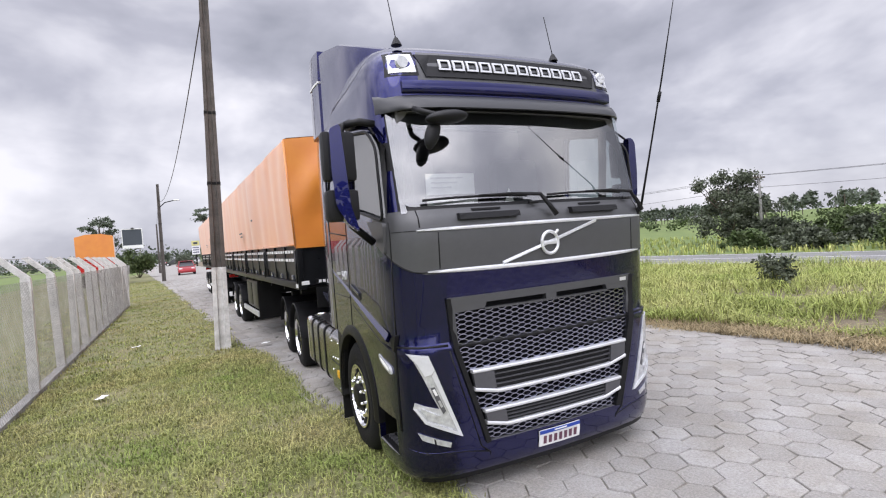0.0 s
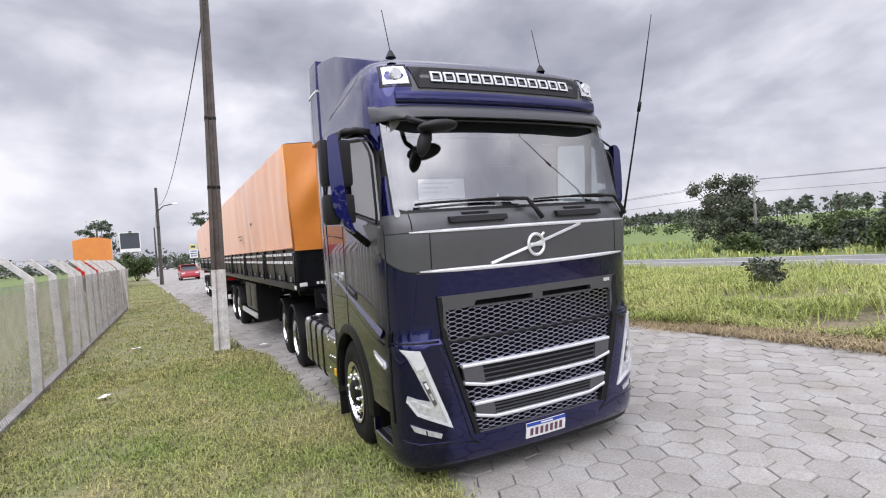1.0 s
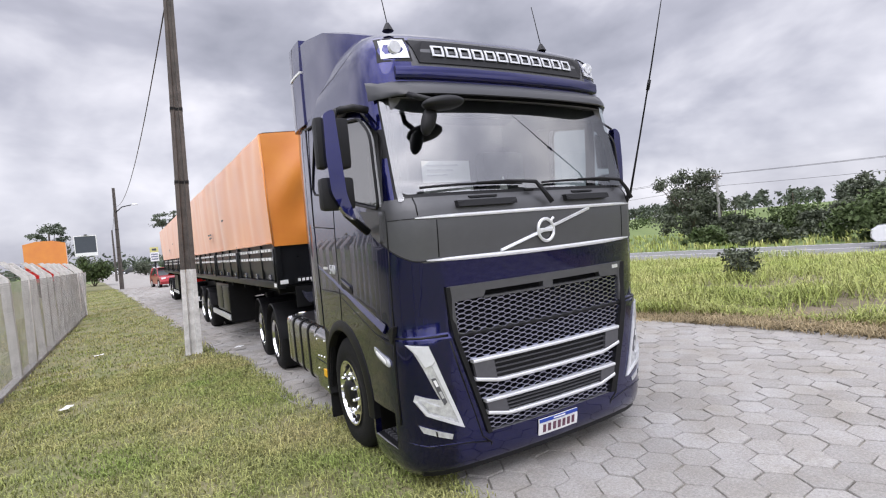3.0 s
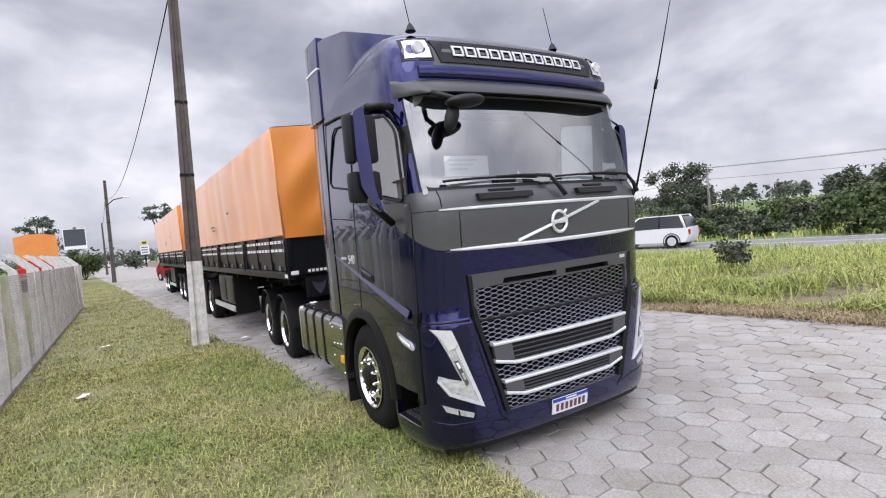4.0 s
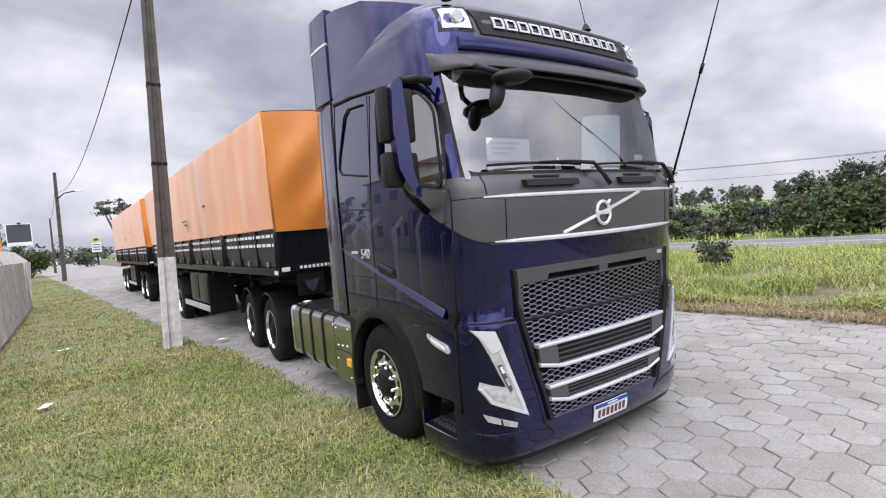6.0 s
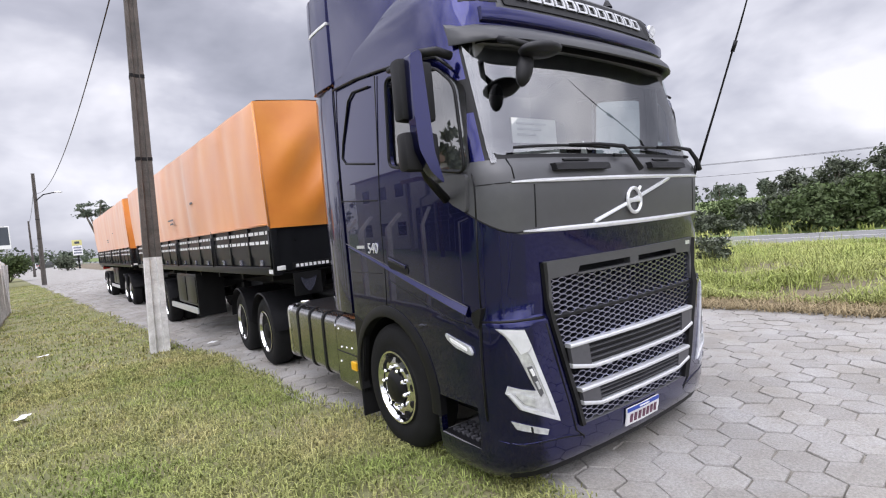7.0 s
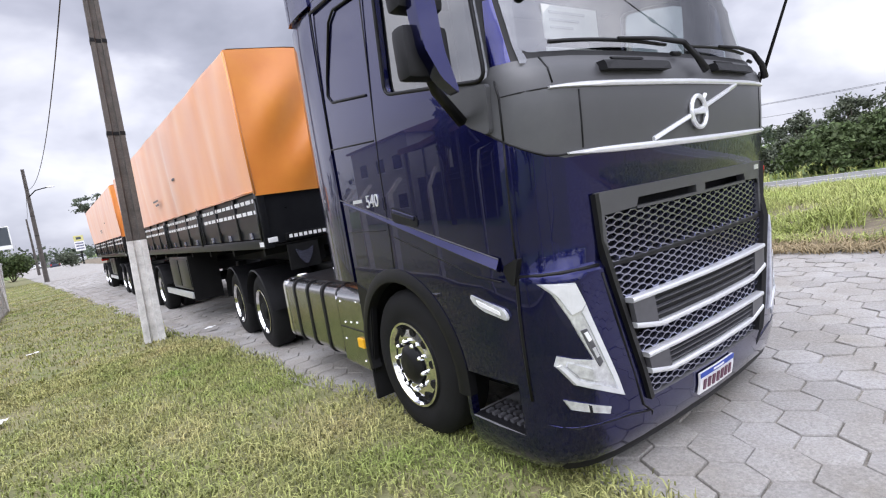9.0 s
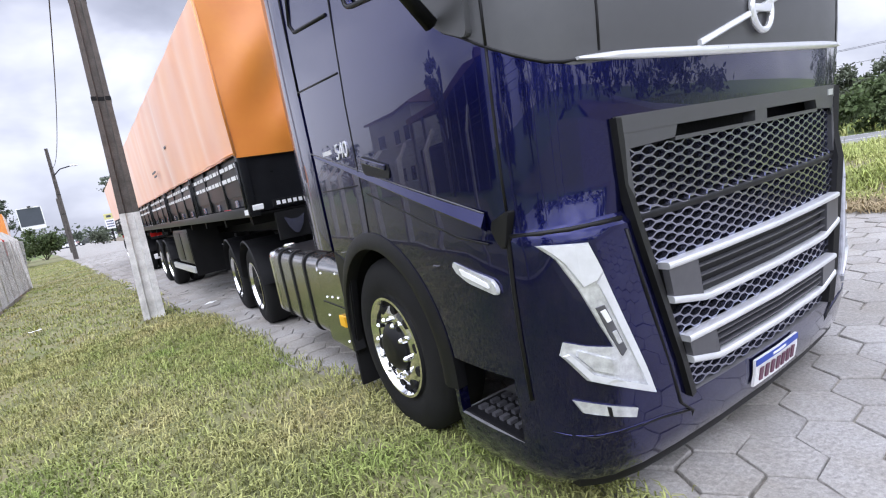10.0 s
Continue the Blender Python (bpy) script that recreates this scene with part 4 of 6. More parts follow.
    pts = [on_front(sx * x, 1.19, 0.002) for x in (0.91, 1.0, 1.1, 1.17, 1.22)] + [on_front(sx * 1.226, 1.15, 0.002), on_front(sx * 1.228, 1.0, 0.002), on_front(sx * 1.228, 0.8, 0.002), on_front(sx * 1.225, 0.55, 0.002)]
    part("corner_gap", tube(bmesh.new(), pts, 0.010, 5), BLACKPL, truck)
    # solid black wedge added for the dark open top of the corner gap
    part("corner_fin", prism(bmesh.new(), window_outline([(0.17, 1.29), (0.29, 1.24), (0.26, 1.16), (0.22, 1.14)], 0.02), "x", sx * 1.18, sx * 1.243, 0, 0.005), BLACKPL, truck)
part("lower_lip", front_strip(bmesh.new(), lambda x: 0.19, -1.12, 1.12, 0.06, 0.004, 0.05), BLACKPL, truck)
plate = part("number_plate", front_patch(bmesh.new(), [(-0.2, 0.40), (-0.2, 0.27), (0.2, 0.27), (0.2, 0.40)], 0.02, 0.012), WHITE, truck, "white number plate with a blue band")
part("plate_band", front_patch(bmesh.new(), [(-0.198, 0.399), (-0.198, 0.372), (0.198, 0.372), (0.198, 0.399)], 0.024, 0.006), PLATEBLUE, plate)
part("band_mark", front_patch(bmesh.new(), [(-0.06, 0.391), (-0.06, 0.381), (0.06, 0.381), (0.06, 0.391)], 0.027, 0.004), WHITE, plate)
for k in range(7):
    x = -0.15 + k * 0.05
    part("plate_mark", front_patch(bmesh.new(), [(x - 0.013, 0.352), (x - 0.013, 0.29), (x + 0.013, 0.29), (x + 0.013, 0.352)], 0.025, 0.005, steps=1), INK, plate)

# mirrors on both doors
for sx in (-1, 1):
    mr = thing("mirror")
    mr.parent = truck
    if sx > 0:
        mr.matrix_basis = pose(-0.05, 0.24, 0)
    tagged(mr, "dark blue door mirror on a black arm with two black heads")
    part("arm", tube(bmesh.new(), [(sx * 1.25, 1.0, 2.99), (sx * 1.28, 0.7, 2.955), (sx * 1.38, 0.42, 2.90), (sx * 1.48, 0.30, 2.84), (sx * 1.51, 0.30, 2.70)], [0.02, 0.032, 0.032, 0.03, 0.03], 8), BLACKPL, mr)
    part("arm", tube(bmesh.new(), [(sx * 1.24, 0.26, 2.86), (sx * 1.35, 0.26, 2.875), (sx * 1.46, 0.28, 2.85)], 0.028, 8), BLACKPL, mr)
    part("arm", tube(bmesh.new(), [(sx * 1.51, 0.30, 2.22), (sx * 1.45, 0.33, 2.12), (sx * 1.28, 0.38, 1.98)], [0.02, 0.026, 0.03], 8), BLACKPL, mr)
    part("cover", smooth(prism(bmesh.new(), window_outline([(sx * 1.60, 2.80), (sx * 1.52, 2.84), (sx * 1.50, 2.5), (sx * 1.485, 2.25), (sx * 1.43, 2.06), (sx * 1.52, 2.13), (sx * 1.59, 2.26), (sx * 1.605, 2.5)], 0.03), "y", 0.17, 0.24, 0, 0.02)), PAINT, mr, "glossy dark blue mirror cover")
    for z0, z1 in ((2.44, 2.80), (2.15, 2.38)):
        xa, xb = sorted((sx * 1.40, sx * 1.645))
        head = part("head", smooth(B(xa, xb, 0.23, 0.34, z0, z1, 0.035)), BLACKPL, mr)
        part("mirror_glass", B(xa + 0.03, xb - 0.03, 0.338, 0.344, z0 + 0.03, z1 - 0.03), CHROME, mr)
# kerb mirror over the windscreen corner
km = thing("kerb_mirror")
km.parent = truck
tagged(km, "black forward mirror hung over the windscreen corner")
part("arm", tube(bmesh.new(), [(-0.98, 0.09, 2.94), (-0.96, 0.0, 2.90), (-0.88, -0.06, 2.86), (-0.78, -0.08, 2.845)], 0.022, 8), BLACKPL, km)
bm = bmesh.new()
bmesh.ops.create_uvsphere(bm, u_segments=16, v_segments=10, radius=1.0, matrix=Matrix.Translation((-0.80, -0.08, 2.84)) @ Matrix.Rotation(radians(-6), 4, "Y") @ Matrix.Diagonal((0.17, 0.10, 0.05, 1)))
part("head", smooth(bm, 60), BLACKPL, km)
bm = bmesh.new()
bmesh.ops.create_uvsphere(bm, u_segments=16, v_segments=10, radius=1.0, matrix=Matrix.Translation((-0.90, -0.03, 2.73)) @ Matrix.Rotation(radians(20), 4, "Y") @ Matrix.Diagonal((0.055, 0.05, 0.12, 1)))
part("camera_pod", smooth(bm, 60), BLACKPL, km)

# inside the cab
part("dashboard", smooth(B(-1.17, 1.17, 0.16, 0.75, 1.5, 2.2, 0.05)), CABIN, truck, "dark grey dashboard")
for x in (-0.62, 0.62):
    part("seat", smooth(B(x - 0.27, x + 0.27, 1.15, 1.35, 1.7, 2.75, 0.08)), CABIN, truck)
part("back_wall_trim", B(-1.18, 1.18, 1.9, 1.95, 1.2, 3.3, 0.02), CURTAIN, truck)
for sx in (-1, 1):
    rings = []
    for k in range(14):
        t = k / 13
        x = sx * lerp(1.16, 0.98, t)
        y = lerp(0.5, 0.24, t) + 0.03 * math.sin(k * 1.9)
        rings.append([(x + 0.03 * math.sin(k * 2.3), y, 2.98), (x, y, 2.6), (x - sx * 0.02, y + 0.02, 2.2)])
    bm = loft(bmesh.new(), rings, False)
    part("curtain", smooth(bm, 80), CURTAIN, truck, "grey side curtain")
part("header_shade", B(-1.08, 1.08, 0.22, 0.27, 2.84, 2.98, 0.01), CABIN, truck)
for x0, x1, z0, z1 in ((-0.93, -0.52, 2.30, 2.46), (-0.93, -0.50, 2.215, 2.26)):
    bm = B(x0, x1, 0.09, 0.096, z0, z1)
    pc = part("windscreen_card", bm, PAPER, truck, "white paper card behind the windscreen")
    for k in range(3):
        part("print_line", B(x0 + 0.04, x1 - 0.1 - 0.05 * k, 0.086, 0.089, z1 - (z1 - z0) * (0.25 + 0.22 * k), z1 - (z1 - z0) * (0.18 + 0.22 * k)), LETTER, pc)
bm = bmesh.new()
prism(bm, [(-0.22, 2.2), (-0.12, 2.2), (-0.17, 2.34)], "y", 0.14, 0.15)
part("dash_pennant", bm, PAPER, truck)

# chassis, tank, box
for x in (-0.45, 0.37):
    part("frame_rail", B(x, x + 0.08, 0.5, 7.3, 0.75, 1.02, 0.01), CHASSIS, truck)
part("cross_deck", B(-0.6, 0.6, 2.7, 4.6, 1.0, 1.04, 0.005), CHASSIS, truck)
for sx in (-1, 1):
    tk = thing("fuel_tank")
    tk.parent = truck
    tagged(tk, "polished aluminium fuel tank with black straps")
    prof = window_outline([(1.235, 0.34), (1.235, 1.0), (0.60, 1.0), (0.60, 0.34)], 0.11, 6)
    part("shell", smooth(prism(bmesh.new(), [(sx * a, b) for a, b in prof], "y", 2.55, 4.0, 0, 0.02), 30), TANK, tk)
    part("deck_plate", B(min(sx * 0.66, sx * 1.12), max(sx * 0.66, sx * 1.12), 2.58, 3.97, 1.0, 1.012), BLACKPL, tk)
    big = window_outline([(1.245, 0.33), (1.245, 1.01), (0.59, 1.01), (0.59, 0.33)], 0.11, 6)
    for y0, mm in ((2.86, BLACKPL), (3.26, BLACKPL), (3.66, BLACKPL)):
        part("strap", smooth(prism(bmesh.new(), [(sx * a, b) for a, b in big], "y", y0, y0 + 0.045), 30), mm, tk)
    part("end_cap_band", smooth(prism(bmesh.new(), [(sx * a, b) for a, b in big], "y", 3.96, 4.02), 30), CHROME, tk)
    part("filler_cap", lathe(bmesh.new(), [(0, 0.06), (0.03, 0.06), (0.04, 0.05), (0.04, 0.0)], 16, "z", 0, (sx * 1.06, 3.86, 1.0)), CHROME, tk)
    sb = thing("side_box")
    sb.parent = truck
    tagged(sb, "grey metal equipment box with an amber reflector")
    prof = window_outline([(1.24, 0.32), (1.24, 0.93), (1.15, 1.01), (0.6, 1.01), (0.6, 0.32)], 0.04, 4)
    part("body", smooth(prism(bmesh.new(), [(sx * a, b) for a, b in prof], "y", 2.05, 2.53, 0, 0.012), 30), TANK, sb)
    part("front_cover", smooth(B(min(sx * 0.6, sx * 1.243), max(sx * 0.6, sx * 1.243), 2.02, 2.05, 0.3, 1.0, 0.008)), BLACKPL, sb)
    part("amber_reflector", B(min(sx * 1.24, sx * 1.262), max(sx * 1.24, sx * 1.262), 2.08, 2.19, 0.52, 0.60, 0.008), AMBER, sb)
    for y, z in ((2.14, 0.9), (2.46, 0.88), (2.18, 0.72), (2.3, 0.71), (2.42, 0.7), (2.46, 0.55), (2.14, 0.4)):
        part("bolt", lathe(bmesh.new(), [(0, 0.012), (sx * 0.008, 0.009), (sx * 0.008, 0)], 8, "x", 0, (sx * 1.24, y, z)), CHROME, sb)
    part("box_seam", B(min(sx * 1.24, sx * 1.245), max(sx * 1.24, sx * 1.245), 2.07, 2.52, 0.655, 0.663), BLACKPL, sb)


# ---- wheels ----
WHEELS = {}


def wheel_parts(parent, sx, x, y, z, r=0.52, front=False, dual=False):
    """A wheel; x is the outer wall of its tyre."""
    wh = thing("wheel")
    wh.parent = parent
    wh.matrix_basis = pose(x, y, z, (y * 137) % 360)
    tagged(wh, "black truck wheel with a polished aluminium rim")
    key = (sx, r, front, dual)
    if key in WHEELS:
        for name, me, mb in WHEELS[key]:
            ob = new(name, me)
            ob.parent, ob.matrix_basis = wh, mb
        return wh
    made = []

    def piece(name, bm, mat):
        ob = part(name, bm, mat, wh)
        made.append((name, ob.data, ob.matrix_basis.copy()))
        return ob.data

    s = -sx
    for k in range(2 if dual else 1):
        o = s * k * 0.34
        prof = [(o + s * 0.03, 0.29), (o + s * 0.004, 0.33), (o, 0.40), (o + s * 0.012, r - 0.05), (o + s * 0.04, r - 0.012), (o + s * 0.07, r), (o + s * 0.23, r), (o + s * 0.26, r - 0.012), (o + s * 0.29, r - 0.05), (o + s * 0.30, 0.40), (o + s * 0.28, 0.29)]
        bm = lathe(bmesh.new(), prof, 44, "x")
        piece("tyre", smooth(bm, 35), [RUBBER, CHASSIS])
    if front:
        rim = [(s * 0.02, 0.300), (-s * 0.004, 0.300), (-s * 0.006, 0.285), (s * 0.02, 0.272), (s * 0.035, 0.262), (s * 0.03, 0.24), (s * 0.012, 0.205), (s * 0.008, 0.165), (s * 0.012, 0.15)]
    else:
        rim = [(s * 0.02, 0.300), (-s * 0.004, 0.300), (-s * 0.006, 0.285), (s * 0.03, 0.274), (s * 0.09, 0.262), (s * 0.145, 0.245), (s * 0.165, 0.20), (s * 0.168, 0.165), (s * 0.16, 0.15)]
    piece("rim", smooth(lathe(bmesh.new(), rim, 44, "x", caps=False), 50), CHROME)
    bx = s * (0.012 if front else 0.165)
    ring = 0.230 if front else 0.215
    hole = lathe(bmesh.new(), [(bx + s * 0.03, 0.028), (bx + s * (0.012 if front else 0.0) - s * 0.012, 0.028), (bx + s * (0.012 if front else 0.0) - s * 0.012, 0.0)], 12, "x")
    nut = lathe(bmesh.new(), [(bx + s * 0.02, 0.019), (bx - s * 0.035, 0.017), (bx - s * 0.05, 0.01), (bx - s * 0.05, 0)], 8, "x")
    hm, nm = piece("rim_hole", hole, CHASSIS), piece("wheel_nut", nut, CHROME)
    made = [q for q in made if q[0] not in ("rim_hole", "wheel_nut")]
    for ob in [c for c in wh.children if c.name.startswith(("rim_hole", "wheel_nut"))]:
        bpy.data.objects.remove(ob)
    for k in range(10):
        a = 2 * math.pi * k / 10
        for name, me, rad, off in (("rim_hole", hm, ring, math.pi / 10), ("wheel_nut", nm, 0.168, 0.0)):
            ob = new(name, me)
            ob.parent = wh
            ob.matrix_basis = pose(0, rad * math.cos(a + off), rad * math.sin(a + off))
            made.append((name, me, ob.matrix_basis.copy()))
    if front:
        hub = [(bx + s * 0.05, 0.145), (bx - s * 0.015, 0.14), (bx - s * 0.045, 0.10), (bx - s * 0.05, 0.07), (bx - s * 0.055, 0.0)]
    else:
        hub = [(bx, 0.14), (bx - s * 0.10, 0.125), (bx - s * 0.16, 0.11), (bx - s * 0.17, 0.06), (bx - s * 0.172, 0.0)]
    piece("hub", smooth(lathe(bmesh.new(), hub, 24, "x"), 40), BLACKPL if front else CHASSIS)
    WHEELS[key] = made
    return wh


for sx in (-1, 1):
    wheel_parts(truck, sx, sx * 1.235, 1.38, 0.52, front=True)
    for y in (5.22, 6.57):
        wheel_parts(truck, sx, sx * 1.22, y, 0.50, 0.50, dual=True)
        rings = [[(sx * 0.6, y + 0.58 * math.cos(a), 0.5 + 0.58 * math.sin(a)), (sx * 1.25, y + 0.58 * math.cos(a), 0.5 + 0.58 * math.sin(a)), (sx * 1.26, y + 0.56 * math.cos(a), 0.5 + 0.56 * math.sin(a)), (sx * 0.6, y + 0.56 * math.cos(a), 0.5 + 0.56 * math.sin(a))] for a in [lerp(0.12, math.pi - 0.12, k / 16) for k in range(17)]]
        part("rear_mudguard", smooth(loft(bmesh.new(), rings, True), 40), BLACKPL, truck, "black quarter mudguard")
for y in (1.38, 5.22, 6.57):
    part("axle", tube(bmesh.new(), [(-0.9, y, 0.5), (0.9, y, 0.5)], 0.08, 10), CHASSIS, truck)
part("fifth_wheel", smooth(B(-0.45, 0.45, 5.3, 6.2, 1.04, 1.14, 0.02)), CHASSIS, truck)
part("underbody", B(-0.9, 0.9, 0.1, 2.0, 0.36, 1.0, 0.05), CHASSIS, truck)


# ---- trailers ----
TL = 11.2


def trailer(m, label):
    tr = thing("trailer", m, label, "trailer", "orange covered trailers")
    # tarpaulin with shallow folds
    bm = bmesh.new()
    ny, prof = 90, []
    for k in range(9):
        prof.append((lerp(-1.285, -1.335, k / 8), lerp(2.02, 3.57, k / 8)))
    prof += [(-1.325, 3.605), (-1.27, 3.625), (-0.6, 3.69), (0, 3.715), (0.6, 3.69), (1.27, 3.625), (1.325, 3.605)]
    prof += [(-x, z) for x, z in prof[:9][::-1]]
    rows = []
    for i in range(ny + 1):
        y = TL * i / ny
        r = []
        for x, z in prof:
            d = 0
            if z < 3.6:
                d = 0.024 * noise.noise((y * 1.9, z * 0.3, x)) + 0.009 * noise.noise((y * 5.5 + z * 1.2, z * 0.7, 4 + x)) - 0.022 * math.exp(-((y % 2.8) - 1.4) ** 2 * 40)
                d += 0.025 * math.sin(math.pi * (z - 2.02) / 1.5) * (0.5 + 0.5 * math.sin(y * 2.24))
            r.append(bm.verts.new((x + (d if x > 0 else -d), y, z + (0.02 * noise.noise((y * 1.3, x * 2, 8)) if z > 3.6 else 0))))
        rows.append(r)
    for a, b in zip(rows, rows[1:]):
        for k in range(len(prof) - 1):
            bm.faces.new((a[k], b[k], b[k + 1], a[k + 1])).smooth = True
    # front and back sheets with diagonal sags
    for yy, sgn in ((0.0, -1), (TL, 1)):
        g = []
        for i in range(13):
            z = lerp(1.98 if sgn < 0 else 2.02, 3.6, i / 12)
            w = lerp(1.285, 1.335, (z - 2.0) / 1.5)
            g.append([bm.verts.new((lerp(-w, w, k / 20), yy + sgn * (0.012 + 0.12 * max(0, math.sin(math.pi * k / 20)) * math.sin(math.pi * i / 12) * (0.5 + 0.5 * math.cos(abs(k - 10) * 1.0 + i * 0.75)) * 1.6 + 0.01 * noise.noise((k * 0.4, i * 0.3, 2))), z + (0.09 * (1 - ((k - 10) / 10) ** 2) if i == 12 else 0))) for k in range(21)])
        for a, b in zip(g, g[1:]):
            for k in range(20):
                bm.faces.new((a[k], a[k + 1], b[k + 1], b[k])).smooth = True
    bmesh.ops.recalc_face_normals(bm, faces=bm.faces[:])
    tp = part("tarpaulin", bm, TARP, tr, "taut orange tarpaulin cover with shallow folds")
    for sx in (-1, 1):
        part("corner_welt", tube(bmesh.new(), [(sx * 1.29, -0.015, 2.0), (sx * 1.315, -0.015, 2.8), (sx * 1.338, -0.01, 3.58)], 0.016, 6), TARP, tp)
        part("edge_rope", tube(bmesh.new(), [(sx * 1.30, y * 0.4, 2.03 + 0.012 * (k % 2)) for k, y in enumerate(range(0, 29))], 0.008, 5), TARP, tp)
        for y0, z0, w in ((5.3, 2.42, 0.5), (5.3, 2.34, 0.32), (3.55, 2.62, 0.17)):
            part("printed_mark", B(min(sx * 1.345, sx * 1.352) - (0.02 if sx > 0 else -0.0), max(sx * 1.345, sx * 1.352), y0, y0 + w, z0, z0 + 0.035), CABIN, tp)
    # side boards
    for sx in (-1, 1):
        rail = part("side_rail", smooth(B(min(sx * 1.16, sx * 1.285), max(sx * 1.16, sx * 1.285), 0.0, TL, 1.36, 1.47, 0.012)), BED, tr, "black steel side rail")
        part("reflector_tape", B(min(sx * 1.284, sx * 1.288), max(sx * 1.284, sx * 1.288), 0.02, 0.16, 1.385, 1.44), REFLECT, rail)
        for b in range(4):
            y0, y1 = b * TL / 4 + 0.05, (b + 1) * TL / 4 - 0.05
            bd = part("side_board", B(min(sx * 1.20, sx * 1.235), max(sx * 1.20, sx * 1.235), y0, y1, 1.48, 2.03, 0.006), BED, tr, "black steel drop side with ribs and white marking")
            n = 3
            for k in range(n):
                ya, yb = lerp(y0, y1, k / n) + 0.04, lerp(y0, y1, (k + 1) / n) - 0.04
                bm = bmesh.new()
                prism(bm, window_outline([(ya, 1.60), (yb, 1.60), (yb, 1.90), (ya, 1.90)], 0.10, 5), "x", sx * 1.234, sx * 1.252, 0, 0.008)
                part("pressed_panel", smooth(bm, 40), BED, bd)
                part("lower_latch", B(min(sx * 1.235, sx * 1.262), max(sx * 1.235, sx * 1.262), lerp(ya, yb, 0.5) - 0.05, lerp(ya, yb, 0.5) + 0.05, 1.48, 1.56, 0.006), MESHMAT, bd)
            for k in range(n + 1):
                yy = lerp(y0, y1, k / n)
                part("rib", smooth(B(min(sx * 1.23, sx * 1.268), max(sx * 1.23, sx * 1.268), yy - 0.028, yy + 0.028, 1.48, 2.03, 0.008)), BED, bd)
            for zz in (1.80, 1.93):
                part("board_rail", B(min(sx * 1.235, sx * 1.26), max(sx * 1.235, sx * 1.26), y0, y1, zz - 0.03, zz + 0.03, 0.006), BED, bd)
                q = y0 + 0.07
                k = 0
                while q < y1 - 0.2:
                    w = (0.10, 0.17, 0.13, 0.19)[k % 4]
                    part("white_mark", B(min(sx * 1.26, sx * 1.264), max(sx * 1.26, sx * 1.264), q, q + w, zz - 0.022, zz + 0.022), REFLECT, bd)
                    q += w + 0.06
                    k += 1
        for b in range(5):
            yy = min(max(b * TL / 4, 0.04), TL - 0.04)
            part("post", smooth(B(min(sx * 1.19, sx * 1.28), max(sx * 1.19, sx * 1.28), yy - 0.045, yy + 0.045, 1.40, 2.06, 0.01)), BED, tr)
            part("latch_bar", tube(bmesh.new(), [(sx * 1.29, yy + 0.0, 1.45), (sx * 1.29, yy, 1.95)], 0.013, 6), BED, tr)
    # front bulkhead
    part("bulkhead", B(-1.2, 1.2, 0.02, 0.07, 1.4, 2.05, 0.01), BED, tr, "black steel front bulkhead")
    part("maker_plate", B(-1.02, -0.45, -0.005, 0.018, 1.42, 1.50, 0.005), BLACKPL, tr)
    for k in range(8):
        part("plate_bar", B(-0.98 + k * 0.062, -0.94 + k * 0.062, -0.012, -0.006, 1.438, 1.48), REFLECT, tr)
    part("side_lamp", B(-1.24, -1.12, -0.01, 0.03, 1.42, 1.48, 0.01), WHITE, tr)
    # chassis
    for x in (-0.5, 0.42):
        part("chassis_beam", B(x, x + 0.08, 0.3, TL - 0.2, 1.08, 1.36, 0.008), CHASSIS, tr)
    for k in range(9):
        part("cross_member", B(-1.16, 1.16, 0.4 + k * 1.28, 0.48 + k * 1.28, 1.26, 1.36), CHASSIS, tr)
    part("floor", B(-1.17, 1.17, 0.05, TL - 0.05, 1.365, 1.39), CHASSIS, tr)
    hb = part("hose_bracket", B(-1.02, -0.62, 0.02, 0.05, 1.05, 1.36, 0.01), CHASSIS, tr, "black hose bracket with a cast emblem shape")
    bm = bmesh.new()
    prism(bm, window_outline([(-0.94, 1.30), (-0.86, 1.26), (-0.78, 1.26), (-0.70, 1.30), (-0.74, 1.18), (-0.80, 1.10), (-0.84, 1.10), (-0.90, 1.18)], 0.02), "y", -0.005, 0.018)
    part("emblem_shape", bm, MESHMAT, hb)
    for sx in (-1, 1):
        part("landing_leg", smooth(B(min(sx * 0.62, sx * 0.76), max(sx * 0.62, sx * 0.76), 3.0, 3.14, 0.32, 1.1, 0.01)), CHASSIS, tr)
        part("leg_foot", B(min(sx * 0.57, sx * 0.81), max(sx * 0.57, sx * 0.81), 2.95, 3.19, 0.28, 0.32, 0.01), CHASSIS, tr)
        tb = part("tool_box", smooth(B(min(sx * 0.72, sx * 1.2), max(sx * 0.72, sx * 1.2), 4.55, 6.35, 0.62, 1.28, 0.03)), BED, tr, "black tool box under the bed")
        part("box_door", smooth(B(min(sx * 1.195, sx * 1.215), max(sx * 1.195, sx * 1.215), 4.62, 5.4, 0.68, 1.22, 0.008)), BED, tb)
        part("box_door", smooth(B(min(sx * 1.195, sx * 1.215), max(sx * 1.195, sx * 1.215), 5.5, 6.28, 0.68, 1.22, 0.008)), BED, tb)
        part("side_guard", smooth(B(min(sx * 1.2, sx * 1.25), max(sx * 1.2, sx * 1.25), 4.55, 7.0, 0.47, 0.59, 0.012)), SATIN, tr, "grey aluminium side guard rail")
        part("front_flap", B(min(sx * 0.7, sx * 1.22), max(sx * 0.7, sx * 1.22), 4.48, 4.52, 0.42, 1.3, 0.005), CHASSIS, tr)
